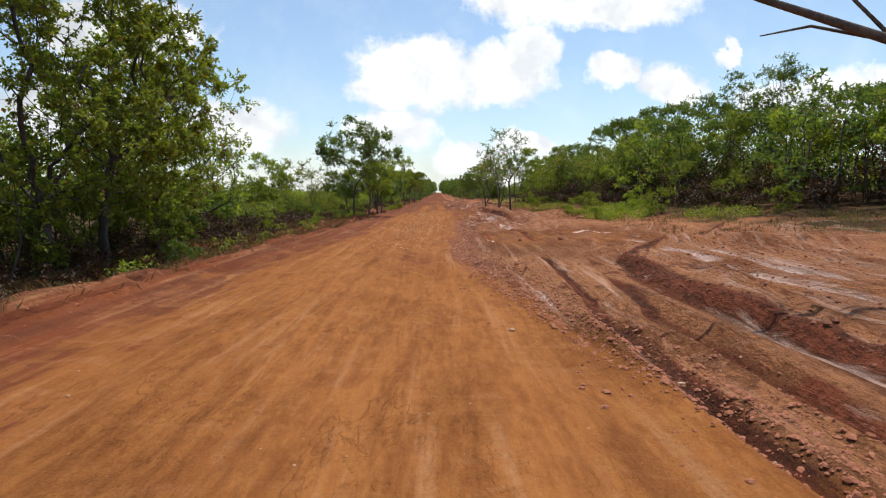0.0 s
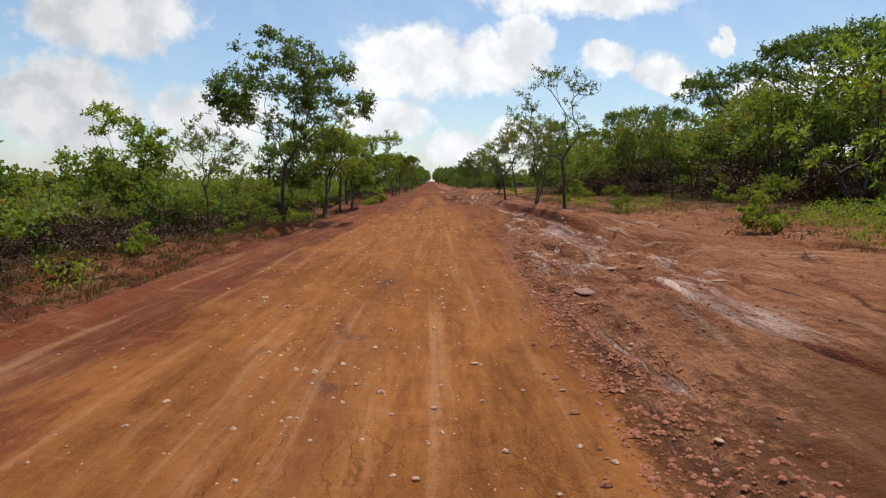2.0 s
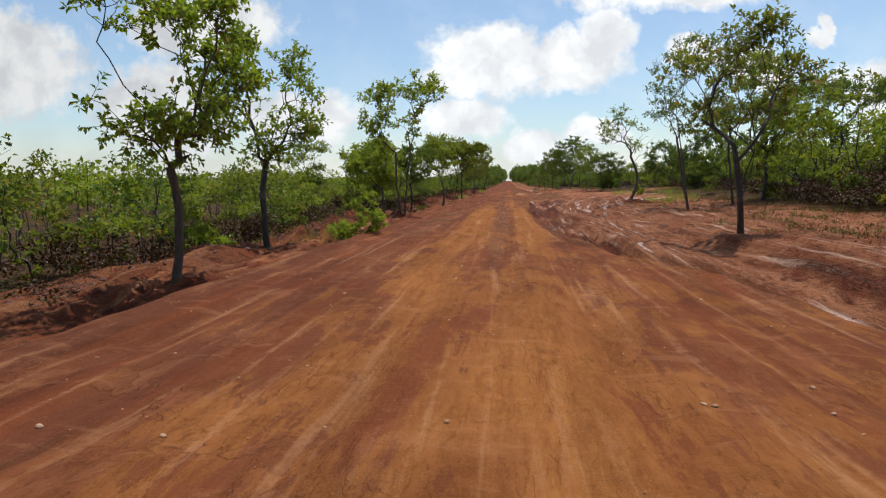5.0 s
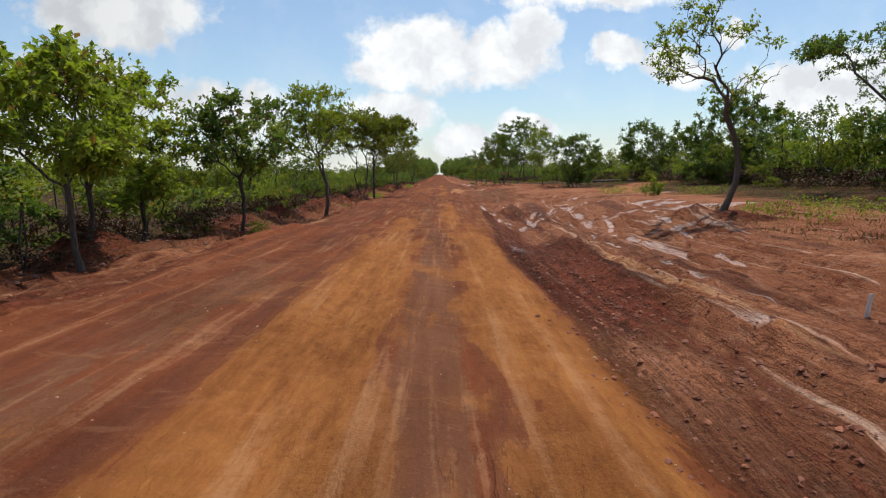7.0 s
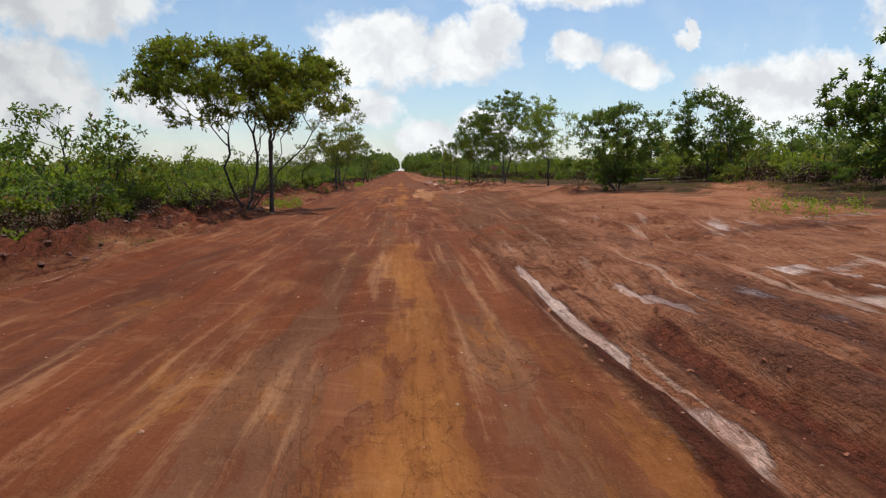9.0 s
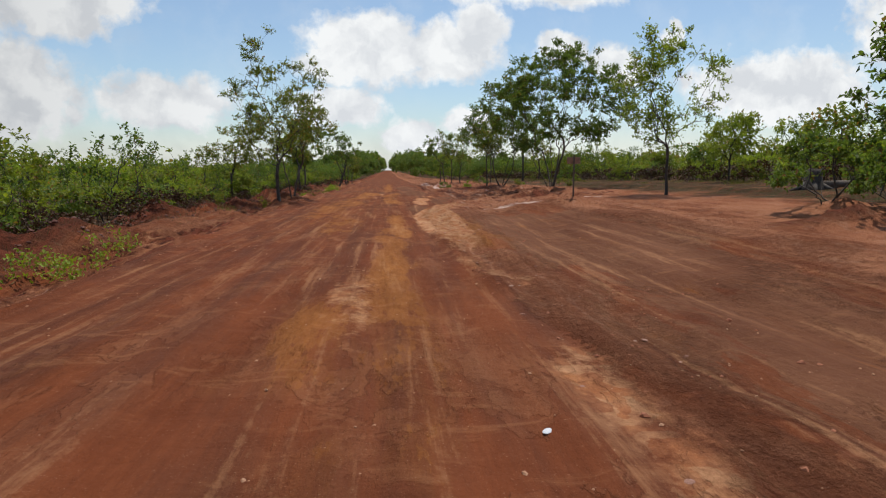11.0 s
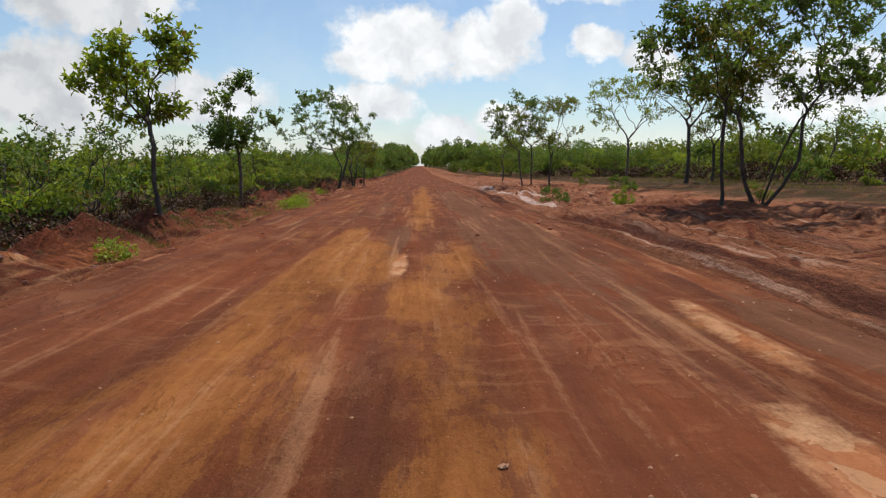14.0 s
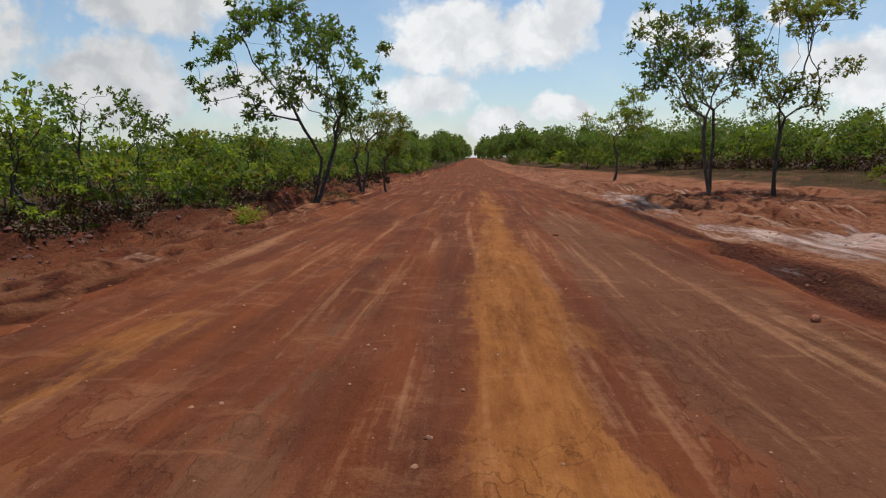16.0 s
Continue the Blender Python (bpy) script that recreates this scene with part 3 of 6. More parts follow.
def plate_edge(x, y):
    """Distance inside a graded plate of earth whose broken edge faces the road."""
    return x - np.interp(y, [4, 10, 13.8, 16, 18, 20.5, 22, 26, 31, 33], [4.4, 4.2, 4.0, 3.8, 3.8, 4.1, 4.8, 7.4, 11, 15]) - 0.7 * (fbm(x * 0.6, y * 0.6, 63, 4) - 0.5)


def rise(y):
    """The long gentle climb far down the road."""
    return np.where(y > 330, (y - 330) * 0.0068, 0.0) * step(330, 520, y)


def land(x, y):
    """Height of the earth at x, y, with ruts, gullies, berms and clods."""
    x, y = np.broadcast_arrays(np.asarray(x, float), np.asarray(y, float))
    el, er = left_edge(y), right_edge(y)
    onroad = step(-0.25, 0.25, x - el) * step(-0.3, 0.3, er - x)
    # packed roadway: slight crown, long shallow ruts, small ripples
    z = -0.0022 * x * x * onroad
    lanes = (fbm(x * 1.7, y * 0.035, 11, 3) - 0.5) * 0.10 + (fbm(x * 4.5, y * 0.09, 12, 3) - 0.5) * 0.055
    z = z + lanes * onroad
    z = z + (fbm(x * 2.2, y * 1.7, 13, 3) - 0.5) * 0.035
    # left verge: low windrow at the road's edge, then a washed shelf and a berm before the wood
    dl = el - x
    z = z + 0.055 * np.exp(-(((x - el) - 0.05) / 0.22) ** 2) * (0.4 + fbm(x * 2, y * 0.5, 21, 3))
    z = z - 0.16 * step(0.0, 0.5, dl) - 0.14 * step(0.6, 2.0, dl) - 0.15 * step(2.5, 7.0, dl)
    shelf = step(0.3, 1.2, dl) * (1 - step(8, 14, dl))
    z = z + shelf * (fbm(x * 0.9, y * 0.7, 22, 4) - 0.5) * 0.20
    # washed ledges that step down along the road
    ledge = fbm(x * 0.9, y * 0.16, 24, 4)
    z = z + step(0.05, 0.3, dl) * (1 - step(2.4, 3.2, dl)) * 0.085 * (step(0.40, 0.42, ledge) + step(0.47, 0.49, ledge) + step(0.54, 0.56, ledge) + step(0.61, 0.63, ledge) - 1.2)
    # banked earth and brush before the wood
    berm_on = np.interp(y, [0, 60, 75, 95, 130, 150, 260, 300], [0.15, 0.2, 0.35, 0.55, 0.6, 0.75, 0.8, 0])
    mound = np.exp(-((dl - 3.6 - 0.5 * np.sin(y * 0.13)) / 0.95) ** 2)
    z = z + berm_on * 0.75 * mound * (0.15 + 1.2 * step(0.22, 0.78, fbm(x * 0.7, y * 0.38, 23, 4))) * (0.45 + 1.1 * fbm(x * 2.6, y * 2.0, 25, 3))
    # right side: churned mud and washed gullies, then ground that climbs away
    dr = x - er
    lift = np.interp(y, [0, 20, 40, 55, 66, 76, 90, 125, 165, 200, 230, 260], [0.18, 0.15, 0.25, 0.27, 0.32, 0.32, 0.26, 0.35, 0.46, 0.24, 0.24, 0.2])
    foot = np.interp(y, [0, 25, 45, 60, 90, 130, 165, 200], [3.6, 4.0, 4.5, 4.6, 4.5, 6.0, 3.6, 4.4])
    top = np.interp(y, [0, 25, 45, 60, 90, 130, 165, 200], [10, 9.5, 7.0, 6.0, 7.0, 9.5, 7.0, 6.5])
    # where the wash has cut a bank the ground climbs in one steep, ragged step
    cut = np.interp(y, [0, 36, 44, 72, 84, 96, 168, 178, 228, 245], [0, 0, 0.9, 0.9, 0.6, 0.0, 0.0, 0.6, 0.6, 0.0])
    ragged = x - np.interp(y, [36, 44, 60, 75, 84, 175, 190, 201, 210, 218, 230], [5.6, 5.2, 5.15, 5.0, 4.8, 5.0, 4.9, 4.7, 4.3, 3.95, 3.8]) - 0.7 * (fbm(x * 0.2, y * 0.22, 61, 4) - 0.5)
    bank = step(0.0, 0.20, ragged)
    z = z + lift * (step(0.0, 1.0, (x - foot) / (top - foot)) * (1 - cut) + cut * (0.7 * bank + 0.3 * step(0.0, 2.5, ragged)))
    slope = np.interp(y, [0, 40, 70, 90, 130, 170, 230], [0.07, 0.09, 0.085, 0.06, 0.045, 0.04, 0.035])
    z = z + slope * np.clip(x - top, 0, 16) * (1 - step(260, 400, y))
    gully = np.interp(y, [0, 38, 46, 62, 78, 92, 168, 182, 224, 240], [0, 0, 0.14, 0.16, 0.16, 0.10, 0.05, 0.09, 0.09, 0.0])
    gx = ragged + 0.45
    z = z - gully * np.exp(-(gx / 0.42) ** 2) * (0.7 + 0.6 * fbm(x * 1.3, y * 0.3, 31, 3))
    # a graded plate of earth with a broken edge
    plate = plate_edge(x, y)
    z = z + 0.12 * step(0.0, 0.15, plate) * (1 - step(6, 10, plate)) * (0.6 + 0.8 * fbm(x * 1.1, y * 0.9, 64, 3))
    z = z + 0.14 * np.exp(-((plate - 0.25) / 0.35) ** 2) * (fbm(x * 3, y * 2.4, 67, 2) - 0.2) * (1 - step(30, 34, y))
    # wheel tracks drawn out through the mud
    u, deep = flow(x, y), churned(x, y)
    z = z + deep * (0.24 * (fbm(u * 1.5, y * 0.035, 51, 2) - 0.5) + 0.20 * (vnoise(u * 3.6, y * 0.06, 52) - 0.5) + 0.05 * (vnoise(u * 6.0, y * 0.3, 53) - 0.5))
    z = z + deep * 0.07 * (fbm(x * 2.4, y * 1.5, 54, 3) - 0.5)
    z = z + pressed(x, y)[0]
    # crusted sheets with crumbling edges
    crust = fbm(x * 0.75, y * 0.20, 35, 4)
    z = z + 0.026 * (step(0.47, 0.485, crust) + step(0.56, 0.575, crust)) * onroad * step(0.35, 0.6, vnoise(x * 0.2, y * 0.06, 38))
    side = step(0.0, 0.7, dr) * (1 - step(9, 13, x)) * (0.4 + 0.6 * deep) + step(0.2, 0.8, dl) * (1 - step(5, 9, dl))
    shelf2 = fbm(x * 0.55 + 5, y * 0.13, 36, 4)
    z = z + side * 0.06 * (step(0.40, 0.417, shelf2) + step(0.48, 0.497, shelf2) + step(0.55, 0.567, shelf2) + step(0.62, 0.637, shelf2) - 2)
    z = z + step(0.2, 0.8, dl) * (1 - step(5, 9, dl)) * (fbm(x * 2.6, y * 0.7, 37, 3) - 0.5) * 0.12
    plates = step(0.0, 0.25, dr) * (1 - step(2.3, 2.9, x)) * step(140, 145, y) * (1 - step(164, 169, y))
    chips = fbm(x * 1.25, y * 0.7, 65, 4)
    z = z + plates * 0.045 * (step(0.40, 0.42, chips) + step(0.50, 0.52, chips) + step(0.58, 0.60, chips))
    stony = step(0.1, 0.5, dr) * (1 - step(-0.6, 0.0, ragged)) * step(34, 40, y) * (1 - step(64, 74, y))
    flags = fbm(x * 1.5, y * 1.3, 68, 4)
    z = z + stony * 0.028 * (step(0.38, 0.40, flags) + step(0.46, 0.48, flags) + step(0.54, 0.56, flags) + step(0.62, 0.64, flags) - 2)
    broken = step(5.0, 6.0, x) * (1 - step(11, 14, x)) * step(162, 168, y) * (1 - step(226, 236, y))
    bits = fbm(x * 0.9, y * 0.42, 69, 4)
    z = z + broken * 0.060 * (step(0.40, 0.42, bits) + step(0.47, 0.49, bits) + step(0.54, 0.56, bits) + step(0.61, 0.63, bits) - 2)
    rubble = np.exp(-((dr - 0.5) / 0.5) ** 2) * (1 - step(40, 50, y)) + step(0, 0.5, dr) * (1 - step(0, 0.4, ragged)) * step(38, 44, y) * (1 - step(60, 70, y))
    z = z + rubble * 0.055 * (fbm(x * 3.2, y * 2.4, 66, 2) - 0.4)
    ridge = np.exp(-((x - 2.75 - 0.10 * np.sin(y * 0.6)) / 0.16) ** 2) * step(86, 92, y) * (1 - step(105, 110, y))
    z = z + 0.11 * ridge - 0.10 * np.exp(-((x - 1.75) / 0.45) ** 2) * step(86, 92, y) * (1 - step(105, 110, y))
    # pushed-up heaps
    for hx, hy, rx, ry, hh in HEAPS:
        q = ((x - hx) / rx) ** 2 + ((y - hy) / ry) ** 2
        z = z + hh * np.exp(-q * 1.4) * (0.35 + 1.3 * fbm(x * 2.1, y * 1.6, 41, 4))
    far = step(30, 90, np.abs(x))
    z = z * (1 - far) + far * np.where(x > 0, 1.2, -0.5)
    return z + rise(y)


HEAPS = [
    (7.1, 159.8, 0.9, 0.7, 0.26), (5.4, 161.2, 0.5, 0.4, 0.14),
    (6.2, 23.4, 2.2, 0.5, 0.22), (9.0, 23.0, 2.5, 0.6, 0.22), (4.6, 17.0, 0.4, 2.5, 0.14),
    (9.7, 148.4, 1.1, 0.9, 0.36), (11.6, 151.0, 1.0, 1.0, 0.3), (7.0, 167.5, 1.6, 0.9, 0.28), (7.0, 161.0, 1.3, 0.8, 0.24), (-5.3, 94.1, 0.8, 0.9, 0.25), (-5.9, 170.5, 0.9, 1.3, 0.34),
    (-6.0, 175.0, 0.9, 1.1, 0.32), (-7.5, 191.0, 0.8, 0.8, 0.3), (2.4, 101.0, 0.4, 2.4, 0.12), (8.0, 105.7, 1.7, 1.0, 0.38),
]
# yellow sand patches on the roadway: x, y, half width, half length, amount
SANDS = [
    (-1.3, 178.5, 0.50, 3.2, 0.95), (0.2, 177, 0.45, 4.0, 0.68), (-1.8, 171, 0.9, 6, 0.58),
    (-0.4, 12, 2.6, 9, 0.80), (-1.8, 22, 1.4, 12, 0.62), (0.2, 34, 0.8, 14, 0.60), (-1.9, 38, 0.7, 12, 0.70), (-1.6, 50, 1.2, 12, 0.50), (0.4, 58, 1.0, 14, 0.50),
    (-1.25, 92, 0.50, 17, 0.95), (0.70, 92, 0.42, 14, 0.85), (-1.5, 112, 0.4, 7, 0.45), (0.25, 116, 0.32, 12, 0.70), (1.4, 112, 0.6, 7, 0.40),
    (0.15, 143, 0.40, 9, 0.55), (-0.6, 141.8, 0.35, 1.6, 0.75), (0.2, 146, 0.25, 1.8, 0.85), (0.50, 152.4, 0.22, 1.2, 0.95), (0.40, 156.5, 0.25, 4.0, 0.70), (-1.4, 158, 0.7, 6, 0.42),
    (-2.4, 166, 0.8, 8, 0.50), (0.45, 170.9, 0.46, 1.8, 1.30), (-1.25, 176.3, 0.42, 1.1, 1.20), (-1.15, 174.7, 0.32, 0.7, 1.0), (-0.05, 180.0, 0.32, 1.3, 1.0), (-1.6, 181.4, 0.32, 1.4, 0.8),
    (2.2, 154, 0.6, 9, 0.5), (-1.15, 183.2, 0.62, 2.8, 1.20), (-1.5, 187.0, 0.34, 2.4, 0.9), (0.6, 184.2, 0.36, 2.6, 0.72), (-2.6, 194, 0.4, 6, 0.45), (0.1, 193, 0.34, 5, 0.70),
    (0.18, 204, 0.42, 9, 0.98), (0.4, 200.5, 0.34, 4, 0.9), (0.3, 222, 0.4, 9, 0.6), (-3.4, 200, 0.5, 12, 0.3), (-6.2, 83, 0.6, 1.2, 1.0),
]
# smooth grey-brown silt on the roadway and the side track
SKINS = [
    (3.4, 29, 1.5, 5, 0.75), (6.2, 30, 2.0, 4, 0.7),    (-0.65, 15, 0.28, 9, 0.60), (1.3, 13, 0.5, 5, 0.5), (-0.72, 35, 0.42, 9, 0.85), (0.30, 38, 0.12, 9, 0.6), (1.0, 39, 0.3, 4, 0.8), (-0.7, 51, 0.34, 6, 0.7), (0.6, 62, 0.4, 10, 0.5),
    (-0.28, 92, 0.34, 17, 0.95), (-2.9, 90, 0.7, 14, 0.55), (-0.7, 115, 0.4, 10, 0.7), (1.0, 118, 0.4, 10, 0.6), (-0.1, 131, 0.5, 8, 0.6),
    (4.6, 151, 2.3, 9, 0.95), (4.4, 140, 2.2, 6, 0.80), (3.0, 132, 1.5, 7, 0.6), (1.55, 164.4, 0.50, 2.8, 1.1), (2.75, 170.6, 0.36, 2.2, 1.1), (3.2, 174.2, 0.42, 2.6, 1.1), (4.0, 178.2, 0.55, 2.4, 1.1),
    (-0.45, 187, 0.30, 3.4, 0.95), (2.1, 187, 1.2, 8, 0.95), (2.0, 204, 1.05, 14, 0.95), (-1.5, 199, 0.35, 9, 0.5),
]
WETS = [
    (3.9, 48, 1.0, 6, 0.30), (4.5, 60, 0.4, 6, 0.40), (6.6, 30.5, 3.2, 0.6, 0.5), (1.55, 101.5, 0.22, 1.2, 0.8), (5.0, 116, 2.2, 5, 0.35), (8.0, 126, 3.0, 3, 0.4),
    (4.0, 205, 0.3, 18, 0.35), (9.5, 126.5, 3, 0.9, 0.7), (1.0, 22, 0.5, 9, 0.2), (1.4, 38, 0.5, 6, 0.25), (4.0, 84, 1.2, 8, 0.5), (6.2, 177, 2.6, 5, 0.45), (6.5, 188, 2.5, 6, 0.3),
]
# pale silt with painted sky sheen: x, y, half width, half length, amount
PALES = [
    (5.35, 201.5, 0.50, 4.5, 0.9), (4.75, 209, 0.35, 5.0, 0.8),    (6.2, 208.3, 1.5, 2.2, 0.85), (4.9, 219, 0.7, 7, 0.7), (7.5, 199, 2.5, 3, 0.4), (8.6, 118.5, 3.0, 1.2, 1.0), (13.0, 128, 3.5, 0.8, 0.7), (7.0, 121.5, 1.6, 0.5, 0.7), (10.5, 112.5, 2.4, 1.0, 1.0), (8.2, 107.4, 1.8, 0.8, 0.95), (7.0, 110.3, 1.6, 0.5, 0.9), (9.5, 115.2, 2.0, 0.45, 0.95), (6.3, 104.6, 1.1, 0.4, 0.8), (5.0, 102.5, 0.7, 3.0, 0.4),
    (4.7, 56, 0.42, 9, 0.8), (6.0, 56.2, 0.45, 2.2, 0.85), (4.3, 67, 0.35, 7, 0.95), (4.0, 47.5, 0.5, 4, 0.72), (8.2, 27.5, 2.4, 0.5, 0.55), (6.0, 31.8, 1.4, 0.4, 0.9),
    (3.3, 26, 0.6, 5, 0.45), (4.2, 14, 2.4, 6, 0.50), (7.5, 16, 3.5, 8, 0.55), (5.5, 27, 4.0, 5, 0.46), (4.5, 37, 2.5, 3, 0.45), (5.5, 124, 2.0, 1.5, 0.4), (9.5, 128, 2.5, 1.5, 0.5), (7.0, 162.5, 3.8, 0.7, 0.75), (10.5, 166, 4, 0.7, 0.5),
]
# dark patches: wheel-dug mud, dark ground by trees, shade painted along cut banks
DARKS = [
    (2.1, 98.5, 0.95, 5.0, 0.80), (1.9, 89, 0.8, 4.0, 0.5),    (3.3, 112, 1.0, 4.0, 0.5), (2.2, 116, 0.8, 4.0, 0.4),    (1.72, 100.0, 0.55, 6.5, 0.95), (1.9, 107, 0.35, 4.0, 0.8), (2.25, 91, 0.4, 4.0, 0.4), (3.6, 97, 0.3, 5, 0.5), (8.4, 105.6, 1.5, 0.7, 0.8), (5.25, 58, 0.22, 9, 0.75), (5.1, 70, 0.25, 7, 0.75),
    (7.6, 60, 1.3, 6, 0.45), (7.5, 72, 1.3, 8, 0.45), (9.0, 171, 3.0, 3.0, 0.35), (8.5, 181, 2.5, 5, 0.3), (10.0, 148.8, 2.0, 1.2, 0.6), (7.6, 166.6, 1.6, 0.8, 0.6), (8.6, 192, 2.0, 4, 0.5), (4.2, 212, 0.2, 10, 0.6),
    (8.0, 221, 2.0, 2.0, 0.5), (3.2, 160, 0.15, 5, 0.4),
]
CRUSTS = [(1.85, 169.6, 0.42, 3.4, 0.95), (2.25, 174.2, 0.50, 3.0, 0.85), (2.7, 165.6, 0.55, 2.4, 0.8), (3.7, 168.2, 0.45, 3.0, 0.6), (3.0, 178.6, 0.35, 2.4, 0.75), (3.2, 188.4, 0.30, 2.2, 0.85), (2.85, 185.5, 0.38, 1.2, 0.8), (-0.28, 183.0, 0.16, 1.6, 0.8), (1.75, 139.8, 0.5, 2.2, 0.7), (-0.3, 143.0, 0.5, 3.0, 0.5), (-1.2, 180.0, 0.6, 4.5, 0.3), (1.85, 156.5, 0.85, 9.0, 1.0), (1.9, 147, 0.7, 5, 0.6), (1.9, 165, 0.8, 3, 0.6), (2.75, 98, 0.12, 7, 0.8), (0.35, 144, 0.3, 5, 0.3), (3.6, 27, 0.9, 3, 0.35)]


def patches(x, y, rows, fall=2.0):
    """The most that any patch of the rows gives at a place; fall: how abruptly it ends."""
    total = np.zeros(np.broadcast(x, y).shape)
    for px, py, rx, ry, a in rows:
        total = np.maximum(total, a * np.exp(-(((x - px) / rx) ** 2 + ((y - py) / ry) ** 2) ** fall * 0.8))
    return total


def build_ground():
    near = np.concatenate([np.arange(-14, -8, 0.25), np.arange(-8, 9, 0.105), np.arange(9, 18.01, 0.25)])
    out = 0.5 * 1.2 ** np.arange(0, 36)
    out = np.cumsum(out)
    xs = np.concatenate([near[0] - out[::-1], near, near[-1] + out])
    ahead = np.cumsum(0.7 * 1.055 ** np.arange(0, 104))
    behind = np.cumsum(0.6 * 1.22 ** np.arange(0, 26))
    fine = np.arange(8, 226, 0.27)
    ys = np.concatenate([fine[0] - behind[::-1], fine, fine[-1] + ahead])
    X, Y = np.meshgrid(xs, ys)
    Z = land(X, Y)
    nx, ny = len(xs), len(ys)
    co = np.stack([X, Y, Z], -1).reshape(-1, 3)
    idx = np.arange(nx * ny).reshape(ny, nx)
    quads = np.stack([idx[:-1, :-1], idx[:-1, 1:], idx[1:, 1:], idx[1:, :-1]], -1)
    cx, cy = (X[:-1, :-1] + X[1:, 1:]) / 2, (Y[:-1, :-1] + Y[1:, 1:]) / 2
    is_road = (cx > left_edge(cy)) & (cx < right_edge(cy)) & (cy > -40)
    el, er = left_edge(Y), right_edge(Y)
    sand = patches(X, Y, SANDS, 1.15) * (0.50 + 0.75 * step(0.30, 0.62, fbm(X * 0.9, Y * 0.22, 73, 4))) + np.interp(Y, [0, 30, 60, 90, 120, 140, 230], [0.60, 0.52, 0.47, 0.32, 0.16, 0.12, 0.12]) * (0.35 + 0.65 * step(-3.9, -1.6, X))
    U, deep = flow(X, Y), churned(X, Y)
    track = vnoise(U * 3.6, Y * 0.06, 52)
    broken = vnoise(U * 1.3, Y * 0.10, 71)
    bed = deep * step(0.45, 0.15, track)
    wet = patches(X, Y, WETS) * 0.85 + 0.45 * deep * step(0.55, 0.80, track)
    # rut beds carry the painted sheen as well
    pale = patches(X, Y, PALES) * 0.75 + 0.62 * bed * step(0.30, 0.75, broken)
    mud = step(-0.3, 0.6, X - er) * 0.75 + step(0.1, 0.9, el - X) * 0.45
    dl = el - X
    terrace = step(0.35, 0.6, dl) * (1 - step(1.6, 2.4, dl))
    pale = np.maximum(pale, terrace * step(40, 100, Y) * 0.40 * step(0.34, 0.56, fbm(X * 0.5, Y * 0.07, 81, 3)) * step(0.44, 0.56, fbm(X * 3.0, Y * 0.8, 83, 4)))
    dug_and_shade = np.maximum(patches(X, Y, DARKS), 0.62 * np.exp(-((dl - 3.6 - 0.5 * np.sin(Y * 0.13)) / 1.3) ** 2) * step(50, 100, Y))
    # shade painted as a dark strip below the road's left lip
    dug_and_shade = np.maximum(dug_and_shade, 0.5 * np.exp(-((dl - 0.25) / 0.22) ** 2) * step(0.45, 0.6, fbm(X * 0.6, Y * 0.12, 82, 3)))
    # shade painted as dark lines on the risers of the left ledges
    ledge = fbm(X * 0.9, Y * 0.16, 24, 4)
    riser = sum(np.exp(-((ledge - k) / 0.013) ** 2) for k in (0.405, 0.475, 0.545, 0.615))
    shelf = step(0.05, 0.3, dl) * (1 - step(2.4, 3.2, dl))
    dug_and_shade = np.maximum(dug_and_shade, 0.82 * np.clip(riser, 0, 1) * shelf)
    # painted shade again on the risers of the broken ground to the right
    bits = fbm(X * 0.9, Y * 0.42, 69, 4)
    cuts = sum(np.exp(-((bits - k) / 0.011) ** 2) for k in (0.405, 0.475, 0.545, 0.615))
    dug_and_shade = np.maximum(dug_and_shade, 0.75 * np.clip(cuts, 0, 1) * step(4.9, 5.6, X) * (1 - step(11, 14, X)) * step(158, 166, Y) * (1 - step(226, 236, Y)))
    # and thinner painted shade lines where the right-hand shelves step
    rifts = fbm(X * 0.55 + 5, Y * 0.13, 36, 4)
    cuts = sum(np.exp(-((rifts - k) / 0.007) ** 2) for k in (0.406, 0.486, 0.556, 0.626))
    dug_and_shade = np.maximum(dug_and_shade, 0.62 * np.clip(cuts, 0, 1) * step(0.3, 0.9, X - er) * (1 - step(9, 12, X)) * (1 - patches(X, Y, SKINS, 1.3).clip(0, 1)))
    crust = np.maximum(patches(X, Y, CRUSTS), 0.42 * shelf * step(0.42, 0.60, fbm(X * 1.1, Y * 0.25, 84, 4)) * step(60, 80, Y) * (1 - np.clip(riser, 0, 1)))
    _, light, dark, tan = pressed(X, Y)
    plate = plate_edge(X, Y)
    # the plate's broken edge gets its shade in colour too
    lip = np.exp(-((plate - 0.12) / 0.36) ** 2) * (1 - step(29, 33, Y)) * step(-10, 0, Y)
    pale, dug_and_shade, crust = np.maximum(pale, light), np.maximum(np.maximum(dug_and_shade * (1 - light), dark), 0.75 * lip), np.maximum(crust, tan)
    flags = fbm(X * 1.5, Y * 1.3, 68, 4)
    gully = step(0.1, 0.5, X - er) * (1 - step(4.9, 5.3, X)) * step(34, 40, Y) * (1 - step(64, 74, Y))
    pale = np.maximum(pale, 0.53 * gully * step(0.48, 0.55, flags))
    dug_and_shade = np.maximum(dug_and_shade, 0.45 * gully * step(0.40, 0.34, flags))
    pale = np.maximum(pale, 0.42 * step(0.3, 0.8, plate) * (1 - step(5, 8, plate)) * (1 - step(28, 32, Y)))
